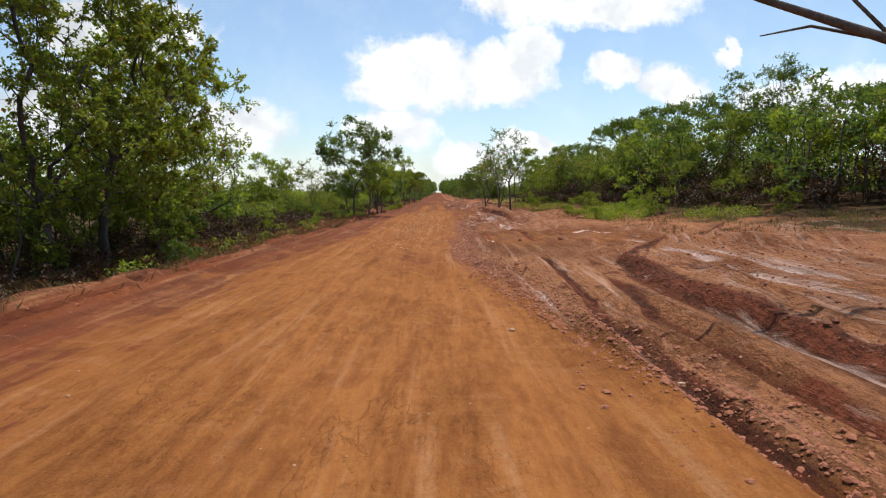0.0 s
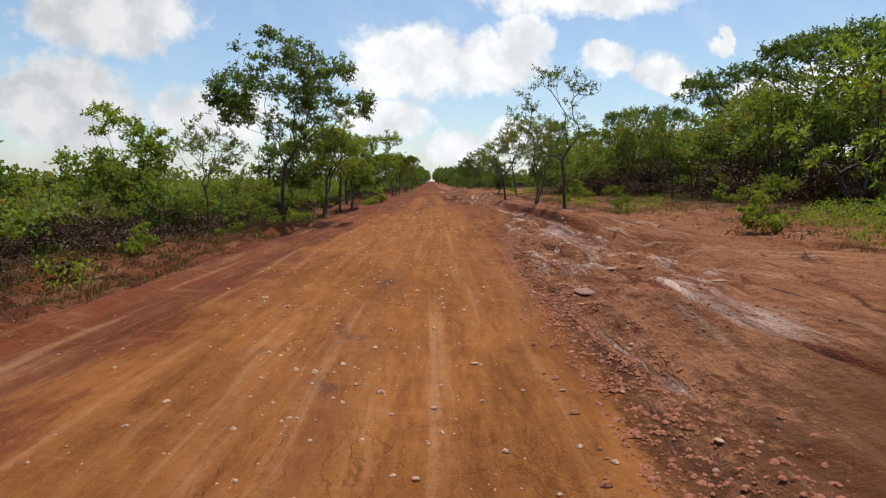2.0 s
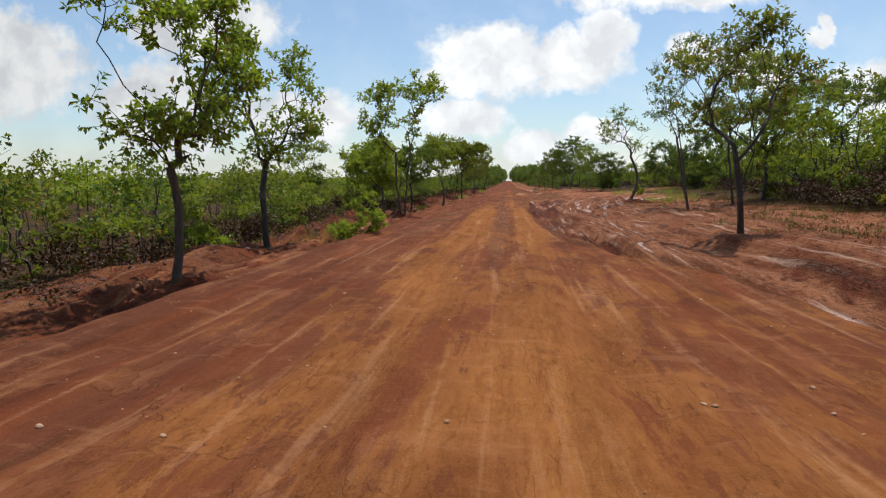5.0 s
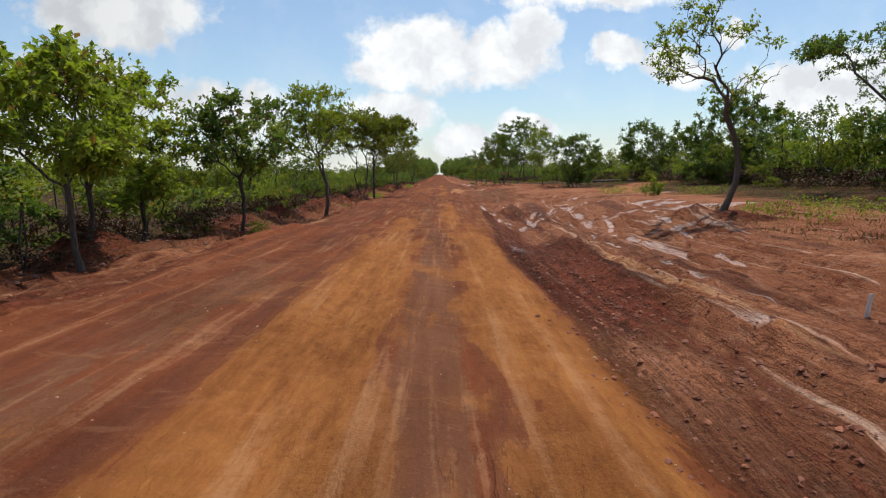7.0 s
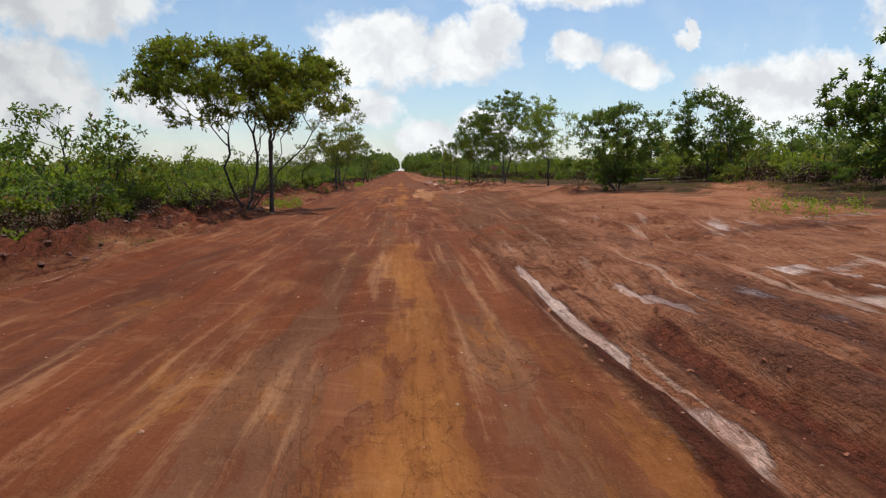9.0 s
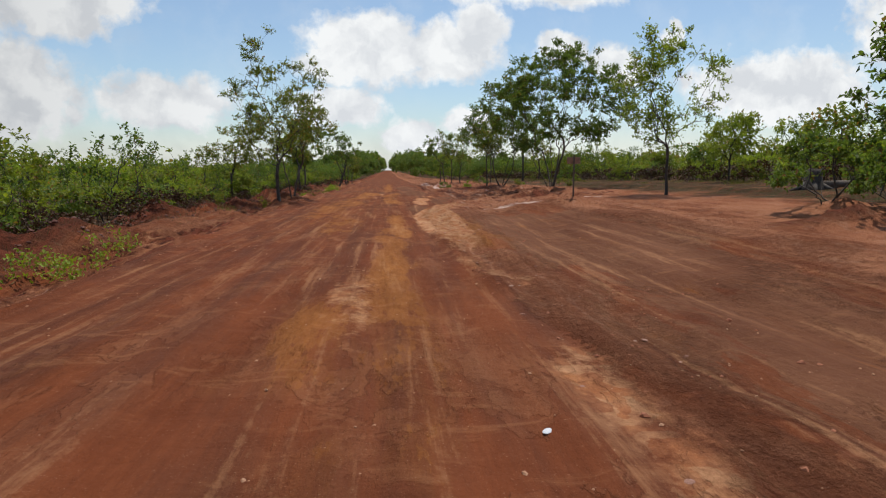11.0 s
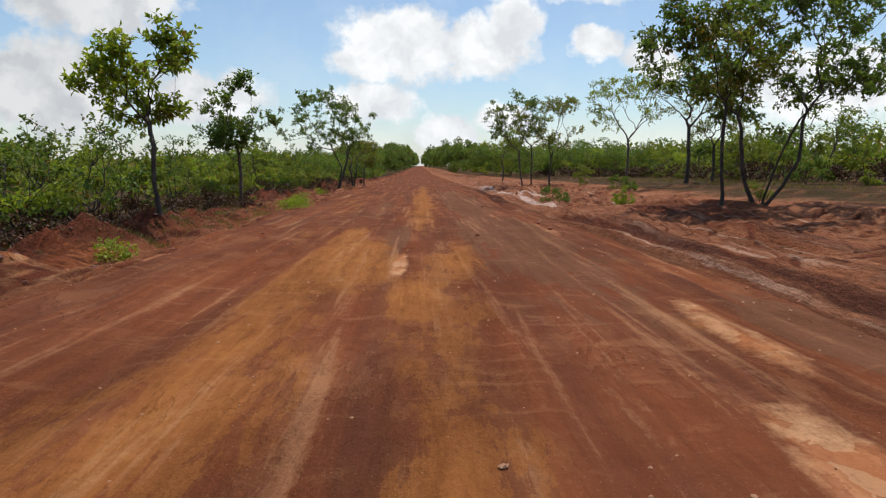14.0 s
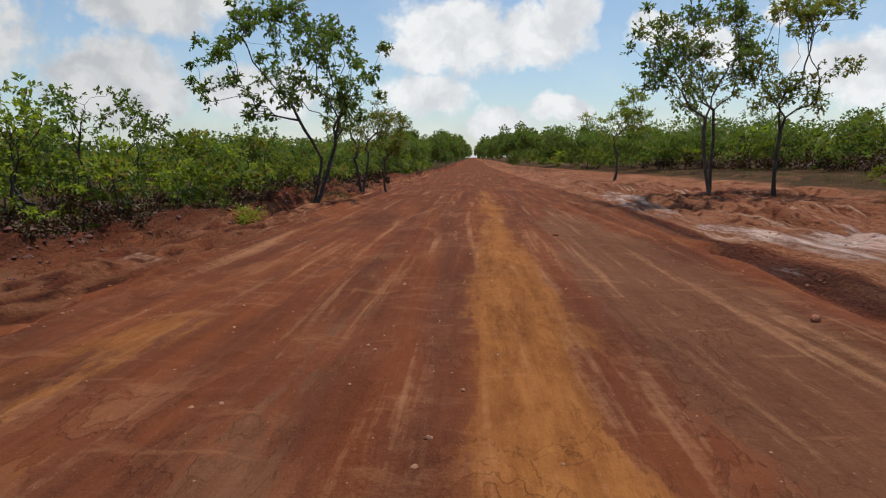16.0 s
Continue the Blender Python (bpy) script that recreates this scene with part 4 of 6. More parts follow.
    litter = step(3.6, 6.5, dl) * 0.9 + step(1.2, 3.0, dl) * 0.40 * (1 - step(40, 75, Y)) + step(0.0, 6.0, X - np.interp(Y, [0, 45, 60, 90, 130, 165, 200], [8.5, 7.0, 6.0, 8.0, 10.0, 9.0, 8.5])) * 0.75
    litter = litter * (1 - 0.9 * np.exp(-((X - 9 - (Y - 128) * 0.55) / 1.5) ** 2) * step(122, 128, Y) * (1 - step(158, 170, Y)))
    for name, mask in (("road", is_road), ("ground", ~is_road)):
        q = quads[mask]
        used = np.unique(q)
        back = np.zeros(nx * ny, np.int64)
        back[used] = np.arange(len(used))
        me = mesh_from(name, co[used], quads=back[q])
        for key, data in (("sand", sand), ("wet", wet), ("litter", litter), ("pale", pale), ("mud", mud), ("flow", U), ("churn", deep), ("dug_and_shade", dug_and_shade), ("crust", crust), ("skin", patches(X, Y, SKINS, 1.3))):
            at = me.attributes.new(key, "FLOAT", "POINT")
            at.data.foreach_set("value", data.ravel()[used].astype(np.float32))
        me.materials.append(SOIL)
        ob = new(name, me)
        if name == "road":
            tagged(ob, "unpaved red laterite road, rutted and streaked with yellow sand", "road", kind="structure")
        else:
            tagged(ob, "bare red earth, mud and leaf litter beside the road", "ground", kind="structure")


build_ground()


# ------------------------------------------------------------------ trees
def tubes(chains, pos, rad, sides):
    """Round limbs along chains of points; returns corners and faces."""
    co, quads, at = [], [], 0
    ang = np.arange(sides) / sides * 2 * math.pi
    for ch in chains:
        p, r = pos[ch], rad[ch].copy()
        r[0] = min(r[0], r[1] * 1.35) if len(r) > 1 and ch[0] != 0 else r[0]
        t = np.gradient(p, axis=0)
        t /= np.linalg.norm(t, axis=1)[:, None] + 1e-9
        ref = np.array([0.31, 0.95, 0.05])
        a = np.cross(t, ref)
        a /= np.linalg.norm(a, axis=1)[:, None] + 1e-9
        b = np.cross(t, a)
        ring = p[:, None, :] + r[:, None, None] * (a[:, None, :] * np.cos(ang)[None, :, None] + b[:, None, :] * np.sin(ang)[None, :, None])
        n = len(ch)
        co.append(ring.reshape(-1, 3))
        base = at + np.arange(n - 1)[:, None] * sides + np.arange(sides)[None, :]
        nxt = at + np.arange(n - 1)[:, None] * sides + (np.arange(sides)[None, :] + 1) % sides
        quads.append(np.stack([base, nxt, nxt + sides, base + sides], -1).reshape(-1, 4))
        at += n * sides
    return np.concatenate(co), np.concatenate(quads)


def leaf_mesh(name, base, way, up, size, width=0.55, fold=0.18):
    """Many small leaves, each a folded blade of two faces."""
    n = len(base)
    way = way / (np.linalg.norm(way, axis=1)[:, None] + 1e-9)
    side = np.cross(way, up)
    side /= np.linalg.norm(side, axis=1)[:, None] + 1e-9
    nrm = np.cross(side, way)
    s = size[:, None]
    mid = base + way * s * 0.5 + nrm * s * fold
    co = np.stack([base, mid + side * s * width * 0.5, base + way * s, mid - side * s * width * 0.5], 1).reshape(-1, 3)
    i = np.arange(n)[:, None] * 4
    tris = np.concatenate([i + [0, 1, 2], i + [0, 2, 3]], 1).reshape(-1, 3)
    return mesh_from(name, co, tris=tris, smooth=False)


def unit(rng, n):
    v = rng.normal(size=(n, 3))
    return v / (np.linalg.norm(v, axis=1)[:, None] + 1e-9)


def skeleton_tree(seed, h, w, fork=0.4, stems=1, lobes=8, per=9, flat=0.0, lean=(0, 0), thick=None, spread=0.22, bend=0.014, low=0.0):
    """Limbs that reach from the stems to the clumps of the crown. Returns points, radii, chains and clumps."""
    rng = np.random.default_rng(seed)
    pos, par, length, chains = [], [], [], []

    def add(p, parent):
        pos.append(np.array(p, float))
        par.append(parent)
        length.append(0.0 if parent < 0 else length[parent] + np.linalg.norm(pos[-1] - pos[parent]))
        return len(pos) - 1

    tops = []
    for s in range(stems):
        a = rng.uniform(0, 6.28) + s * 6.28 / stems
        r0 = 0.0 if stems == 1 else 0.012 * h
        out = 0.0 if stems == 1 else w * 0.17
        f = fork * h * (1 if stems == 1 else rng.uniform(0.8, 1.15))
        foot = np.array([math.cos(a) * r0, math.sin(a) * r0, -0.15])
        head = np.array([math.cos(a) * out + lean[0] * fork, math.sin(a) * out + lean[1] * fork, f])
        chain, prev = [], -1
        wob = rng.normal(size=3) * bend * h
        for i in range(7):
            k = i / 6
            p = foot + (head - foot) * k + wob * math.sin(math.pi * k) * [1, 1, 0] + rng.normal(size=3) * [0.02, 0.02, 0] * (i > 0)
            prev = add(p, prev)
            chain.append(prev)
        chains.append(chain)
        tops.append(prev)
    tree_top = np.array([lean[0], lean[1], 0.0])
    z0, z1 = h * (fork + 0.06 - low), h * 0.985
    zc, hz = (z0 + z1) / 2, (z1 - z0) / 2
    centres = []
    for _ in range(lobes):
        while True:
            q = rng.uniform(-1, 1, 3)
            if flat:
                q[2] = 1 - abs(rng.normal()) * (1 - flat)
                if q[2] < -1:
                    continue
                q[2] -= 0.25 * (q[0] ** 2 + q[1] ** 2)
            if q[0] ** 2 + q[1] ** 2 + (0 if flat else q[2] ** 2) <= 1 and (flat or np.linalg.norm(q) > 0.3):
                break
        if not flat:
            q = q * (np.linalg.norm(q) ** -0.45)
        centres.append(q)
    clumps = []
    for q in centres:
        for _ in range(per):
            g = q + rng.normal(size=3) * spread * np.array([1.1, 1.1, 0.8 * (1 - 0.6 * flat)])
            rr = np.linalg.norm(g)
            if rr > 1.15:
                g *= 1.15 / rr
            clumps.append(np.array([g[0] * w / 2, g[1] * w / 2, zc + g[2] * hz]) + tree_top)
    clumps = np.array(clumps)
    order = np.argsort(np.linalg.norm(clumps - np.mean([pos[t] for t in tops], axis=0), axis=1))
    ends = []
    for c in clumps[order]:
        P = np.array(pos)
        d = np.linalg.norm(P - c, axis=1) + 0.55 * np.array(length) + 0.8 * np.maximum(0, P[:, 2] - c[2] - 0.1)
        d[P[:, 2] < fork * h * 0.72] += 1.5
        k = int(np.argmin(d))
        gap = np.linalg.norm(P[k] - c)
        n = 2 if gap < 0.5 else 3 if gap < 1.1 else 5
        chain, prev = [k], k
        bow = np.array([rng.normal() * 0.10, rng.normal() * 0.10, rng.uniform(-0.02, 0.16)]) * gap
        for i in range(1, n + 1):
            t = i / n
            p = P[k] + (c - P[k]) * t + bow * math.sin(math.pi * t) + rng.normal(size=3) * 0.03 * gap * (i < n)
            prev = add(p, prev)
            chain.append(prev)
        chains.append(chain)
        ends.append(prev)
    pos = np.array(pos)
    load = np.zeros(len(pos))
    load[ends] = 1
    for i in range(len(pos) - 1, -1, -1):
        if par[i] >= 0:
            load[par[i]] += load[i]
    rt = thick or 0.0145 * h
    rad = np.maximum(rt * (np.maximum(load, 0.3) / max(load.max(), 1)) ** 0.66, 0.006)
    for ch in chains[:stems]:
        for j, i in enumerate(ch):
            rad[i] *= 1.0 + 0.55 * max(0, 1 - j / 2) ** 2
    return rng, pos, rad, chains, clumps[order]


def leaves_on(rng, clumps, twigs, per_twig, leaf, reach, centre, droop=0.0):
    """Feet, ways and sizes of the leaves on short twigs round each clump, and the twigs."""
    n = len(clumps) * twigs
    root = np.repeat(clumps, twigs, 0)
    out = root - centre
    out /= np.linalg.norm(out, axis=1)[:, None] + 1e-9
    way = unit(rng, n) * [1, 1, 0.7] + out * 0.55 + [0, 0, 0.15 - droop]
    way /= np.linalg.norm(way, axis=1)[:, None]
    ln = reach * rng.uniform(0.5, 1.2, n)
    tip = root + way * ln[:, None]
    k = rng.uniform(0.25, 1.0, (n, per_twig))
    base = (root[:, None, :] + (tip - root)[:, None, :] * k[:, :, None]).reshape(-1, 3)
    lw = (np.repeat(way, per_twig, 0) * 0.5 + unit(rng, n * per_twig) * 0.95 + [0, 0, -0.12 - droop])
    up = unit(rng, n * per_twig) * 0.65 + [0, 0, 1.0]
    size = leaf * rng.uniform(0.6, 1.25, n * per_twig)
    return base, lw, up, size, root, tip


def make_tree(name, seed, h, w, leaf_mat, bark, label, twigs=7, per_twig=9, leaf=0.10, reach=0.36, sides=5, droop=0.0, group="", bare=0.0, width=0.55, category="tree", **kw):
    rng, pos, rad, chains, clumps = skeleton_tree(seed, h, w, **kw)
    root_ob = tagged(new(name), label, category, group)
    leafy = clumps if not bare else clumps[rng.uniform(size=len(clumps)) > bare]
    centre = np.array([clumps[:, 0].mean(), clumps[:, 1].mean(), np.percentile(clumps[:, 2], 30)])
    base, lw, up, size, t0, t1 = leaves_on(rng, leafy, twigs, per_twig, leaf, reach, centre, droop)
    co, quads = tubes(chains, pos, rad, sides)
    if sides > 4:
        # thin twigs as three-sided spikes
        ax = t1 - t0
        s1 = np.cross(ax, [0.3, 0.2, 0.93])
        s1 /= np.linalg.norm(s1, axis=1)[:, None] + 1e-9
        s2 = np.cross(s1, ax)
        s2 /= np.linalg.norm(s2, axis=1)[:, None] + 1e-9
        q = 0.006
        tw = np.stack([t0 + s1 * q, t0 - s1 * q * 0.5 + s2 * q * 0.87, t0 - s1 * q * 0.5 - s2 * q * 0.87, t1], 1).reshape(-1, 3)
        i = np.arange(len(t0))[:, None] * 4 + len(co)
        tt = np.concatenate([i + [0, 1, 3], i + [1, 2, 3], i + [2, 0, 3]], 1).reshape(-1, 3)
        me = mesh_from("trunk", np.concatenate([co, tw]), quads=quads, tris=tt)
    else:
        me = mesh_from("trunk", co, quads=quads)
    part("trunk", me, bark, root_ob)
    part("crown", leaf_mesh("crown", base, lw, up, size, width), leaf_mat, root_ob)
    return root_ob


def stand(ob, x, y, turn=0.0, scale=1.0, sink=0.05):
    ob.matrix_basis = pose(x, y, float(land(x, y)) - sink, 0, 0, turn) @ Matrix.Scale(scale, 4)
    return ob


SPARSE = dict(twigs=6, per_twig=8, leaf=0.13, reach=0.46, lobes=16, per=6, spread=0.17)
FULL = dict(twigs=7, per_twig=8, leaf=0.16, reach=0.46, lobes=20, per=7, spread=0.20)
UMBRELLA = dict(twigs=10, per_twig=10, leaf=0.185, reach=0.45, lobes=20, per=8, spread=0.20, flat=0.72)

S_TREE = "slender roadside tree with thin open foliage on dark limbs"
F_TREE = "full leafy green roadside tree on a dark trunk"
M_TREE = "many-stemmed roadside tree with a spreading green crown"
# x, y, height, crown width, kind, seed, extra
ROADSIDE = [
    # near the start
    (-9.2, 22.5, 10.4, 6.0, "full", 1, dict(leaf_mat=LEAF_WOOD, fork=0.20, low=0.14, lobes=34, leaf=0.13, per_twig=13, twigs=9)),
    (-9.3, 29.0, 7.6, 5.4, "full", 2, dict(leaf_mat=LEAF_FRESH, fork=0.22, low=0.12, lobes=26, leaf=0.125, per_twig=13)),
    (-9.3, 25.8, 9.6, 5.2, "full", 64, dict(twigs=9, leaf_mat=LEAF_WOOD, fork=0.2, low=0.14, lobes=22, leaf=0.125, per_twig=13)),
    (-11.0, 29.5, 8.0, 5.2, "full", 66, dict(leaf_mat=LEAF_FRESH, fork=0.2, low=0.14, lobes=22, leaf=0.125, per_twig=13)),
    (-10.2, 18.6, 9.8, 6.4, "full", 3, dict(leaf_mat=LEAF_WOOD, fork=0.2, low=0.12, lobes=30, leaf=0.13, per_twig=12)),
    (-11.0, 33.0, 6.6, 4.6, "full", 4, dict(leaf_mat=LEAF_OLIVE, fork=0.25, low=0.1)),
    (-12.6, 43.0, 6.2, 4.6, "sparse", 5, dict(leaf_mat=LEAF_OLIVE, fork=0.35)),
    (-9.4, 56.0, 4.7, 2.9, "sparse", 6, dict(leaf_mat=LEAF_OLIVE, bare=0.8, thick=0.04)),
    (-13.3, 56.5, 4.9, 3.6, "full", 7, dict(leaf_mat=LEAF_FRESH, fork=0.3, low=0.1)),
    (-5.95, 55.1, 7.3, 5.2, "sparse", 8, dict(leaf_mat=LEAF_DARK, lobes=38, per=5, fork=0.34, leaf=0.14, twigs=10, thick=0.08, lean=(0.35, 0))),
    (-5.9, 63.6, 5.2, 3.6, "full", 9, dict(leaf_mat=LEAF_FRESH, fork=0.36, stems=2, lobes=12)),
    (-5.3, 66.4, 5.0, 2.8, "sparse", 10, dict(leaf_mat=LEAF_FRESH)),
    (-8.4, 67.5, 4.4, 3.2, "full", 11, dict(leaf_mat=LEAF_DARK, fork=0.3)),
    (-5.6, 73.5, 5.0, 2.4, "sparse", 12, dict(leaf_mat=LEAF_FRESH)),
    (-15.5, 74.0, 6.0, 3.2, "sparse", 13, dict(leaf_mat=LEAF_OLIVE, bare=0.4)),
    (-6.9, 81.0, 6.2, 2.8, "sparse", 14, dict(leaf_mat=LEAF_FRESH, leaf=0.14)),
    (-5.1, 94.1, 6.9, 3.6, "sparse", 15, dict(leaf_mat=LEAF_FRESH, fork=0.40, stems=2, thick=0.05, leaf=0.18, lobes=14, per=5, bend=0.015)),
    (-8.4, 102.5, 4.3, 3.2, "full", 16, dict(leaf_mat=LEAF_FRESH, fork=0.35, lobes=12)),
    (-14.0, 106.5, 5.0, 3.4, "sparse", 17, dict(leaf_mat=LEAF_FRESH, fork=0.5, lobes=14, leaf=0.13)),
    (-7.1, 99.8, 4.2, 2.6, "sparse", 18, dict(leaf_mat=LEAF_FRESH, leaf=0.185, lean=(-0.4, 0))),
    (-9.5, 107.5, 4.9, 3.2, "full", 19, dict(leaf_mat=LEAF_FRESH, fork=0.3)),
    (-7.2, 110.1, 5.0, 3.2, "sparse", 20, dict(leaf_mat=LEAF_DARK, leaf=0.18, lobes=16)),
    (-5.65, 118.1, 6.0, 3.6, "sparse", 21, dict(leaf_mat=LEAF_FRESH, leaf=0.15, twigs=7, lobes=20, lean=(-0.5, 0), bend=0.03, thick=0.09)),
    (-9.6, 119.5, 5.2, 3.0, "sparse", 22, dict(leaf_mat=LEAF_FRESH)),
    (-6.4, 139.5, 6.7, 8.4, "umbrella", 23, dict(leaf_mat=LEAF_WOOD, fork=0.26, stems=6, lobes=64, per=7, thick=0.06, flat=0.48, leaf=0.125, twigs=11, per_twig=12, spread=0.13)),
    (-5.7, 141.4, 6.6, 2.6, "sparse", 24, dict(leaf_mat=LEAF_OLIVE, fork=0.5)),
    (-5.58, 170.1, 8.8, 4.4, "sparse", 26, dict(leaf_mat=LEAF_OLIVE, fork=0.26, low=0.06, lobes=26, bend=0.004, thick=0.09, twigs=9, per_twig=8, leaf=0.11)),
    (-5.6, 174.6, 5.8, 4.2, "full", 27, dict(leaf_mat=LEAF_OLIVE, stems=4, fork=0.28, lobes=20, twigs=8, thick=0.06, leaf=0.12)),
    (-9.8, 177.5, 5.0, 3.4, "sparse", 28, dict(leaf_mat=LEAF_OLIVE)),
    (-7.3, 191.0, 5.6, 2.4, "sparse", 29, dict(leaf_mat=LEAF_FRESH, leaf=0.19, lobes=15, per=5, fork=0.34, bend=0.025, lean=(-0.4, 0), thick=0.065)),
    (-8.5, 203.4, 5.9, 3.0, "sparse", 30, dict(leaf_mat=LEAF_DARK, leaf=0.18, fork=0.42, lobes=15, bend=0.01)),
    (-6.6, 222.5, 7.6, 6.6, "sparse", 31, dict(lean=(-0.7, 0), leaf_mat=LEAF_DARK, fork=0.30, stems=2, leaf=0.185, lobes=24, thick=0.085)),
    (-5.95, 230.6, 5.1, 3.2, "sparse", 32, dict(leaf_mat=LEAF_OLIVE, stems=2, bare=0.35)),
    (-5.3, 234.5, 4.9, 2.2, "sparse", 33, dict(leaf_mat=LEAF_OLIVE, bare=0.3)),
    # the other side of the road
    (6.4, 60.2, 6.6, 3.6, "sparse", 41, dict(leaf_mat=LEAF_DARK, fork=0.36, thick=0.075, lobes=15, leaf=0.11, bare=0.25, lean=(-0.5, 0))),
    (5.9, 66.2, 5.6, 3.2, "sparse", 42, dict(leaf_mat=LEAF_OLIVE, stems=2, fork=0.35, bare=0.3, leaf=0.11, thick=0.05)),
    (5.9, 80.0, 5.2, 3.4, "sparse", 43, dict(leaf_mat=LEAF_OLIVE, stems=2, fork=0.4, bare=0.2)),
    (9.0, 95.8, 8.2, 4.6, "sparse", 45, dict(leaf_mat=LEAF_DARK, stems=3, fork=0.42, lobes=22, thick=0.055, bare=0.35, leaf=0.11, twigs=8)),
    (11.3, 96.5, 8.6, 4.6, "sparse", 46, dict(leaf_mat=LEAF_OLIVE, fork=0.36, stems=3, thick=0.06, bend=0.02, bare=0.35, leaf=0.11, twigs=8, lobes=20)),
    (22.3, 47.0, 8.6, 4.2, "sparse", 67, dict(leaf_mat=LEAF_DARK, fork=0.42, lobes=20, thick=0.08, twigs=7)),
    (19.6, 49.5, 7.6, 4.6, "full", 68, dict(leaf_mat=LEAF_DARK, fork=0.38, lobes=20, leaf=0.13)),
    (13.6, 99.0, 7.4, 4.4, "full", 47, dict(leaf_mat=LEAF_FRESH, fork=0.3)),
    (7.86, 105.65, 5.8, 3.2, "sparse", 48, dict(leaf_mat=LEAF_FRESH, fork=0.48, bend=0.06, lobes=13, leaf=0.12, twigs=10, thick=0.085, bare=0.6)),
    (12.8, 148.0, 4.8, 4.6, "full", 49, dict(leaf_mat=LEAF_DARK, stems=3, fork=0.12, low=0.1, lobes=28, twigs=9)),
    (22.5, 137.0, 6.6, 7.4, "full", 50, dict(leaf_mat=LEAF_DARK, fork=0.10, stems=4, low=0.08, lobes=36, per=10, twigs=9, leaf=0.2)),
    (22.0, 156.0, 6.6, 4.8, "full", 51, dict(leaf_mat=LEAF_DARK, fork=0.2, low=0.12, lobes=30, twigs=9)),
    (11.9, 162.0, 6.8, 3.6, "sparse", 52, dict(leaf_mat=LEAF_FRESH, fork=0.30, bend=0.01, lobes=30, per=5, twigs=7, leaf=0.12, thick=0.065)),
    (20.0, 171.5, 3.8, 3.0, "sparse", 53, dict(leaf_mat=LEAF_FRESH, fork=0.4)),
    (10.7, 176.5, 8.7, 8.4, "full", 54, dict(leaf_mat=LEAF_DARK, stems=5, fork=0.26, lobes=64, per=6, thick=0.07, leaf=0.16, twigs=10, spread=0.15)),
    (10.1, 191.4, 7.4, 6.2, "full", 55, dict(leaf_mat=LEAF_DARK, stems=5, fork=0.30, lobes=40, per=6, thick=0.06, leaf=0.15, twigs=8, spread=0.15)),
    (8.7, 190.8, 5.4, 2.6, "sparse", 56, dict(leaf_mat=LEAF_OLIVE, fork=0.5, thick=0.05)),
    (12.1, 209.6, 6.6, 4.2, "sparse", 57, dict(leaf_mat=LEAF_FRESH, fork=0.42, thick=0.07, lobes=16, leaf=0.12)),
    (16.2, 211.0, 7.6, 4.2, "sparse", 58, dict(leaf_mat=LEAF_OLIVE, bare=0.4, fork=0.45)),
    (18.5, 212.5, 5.8, 3.6, "sparse", 59, dict(leaf_mat=LEAF_OLIVE, bare=0.3)),
    (7.7, 220.1, 6.7, 3.6, "sparse", 60, dict(leaf_mat=LEAF_DARK, fork=0.40, leaf=0.15, lobes=17, per=5, lean=(-0.7, 0), bend=0.02, thick=0.065)),
    (8.9, 223.5, 6.9, 2.6, "sparse", 61, dict(leaf_mat=LEAF_OLIVE, fork=0.48, leaf=0.14, lobes=13, per=5, thick=0.06)),
    (9.7, 219.8, 6.4, 3.4, "sparse", 62, dict(leaf_mat=LEAF_OLIVE, fork=0.40, leaf=0.14, lobes=17, per=5, lean=(0.4, 0), thick=0.065)),
    (8.45, 238.4, 5.6, 3.4, "sparse", 63, dict(leaf_mat=LEAF_FRESH)),
]
for x, y, h, w, kind, seed, extra in ROADSIDE:
    opt = dict(dict(sparse=SPARSE, full=FULL, umbrella=UMBRELLA)[kind])
    opt.update(extra)
    mat = opt.pop("leaf_mat")
    text = dict(sparse=S_TREE, full=F_TREE, umbrella="flat-topped umbrella thorn tree with fine dark foliage")[kind]
    if opt.get("stems", 1) > 2 and kind != "umbrella":
        text = M_TREE
    if opt.get("bare", 0) >= 0.35:
        text = "half-bare roadside tree with thin twigs and few leaves"
    stand(make_tree("tree", seed, h, w, mat, BARK_DARK if seed % 3 else BARK_GREY, text, group="roadside trees", **opt), x, y)



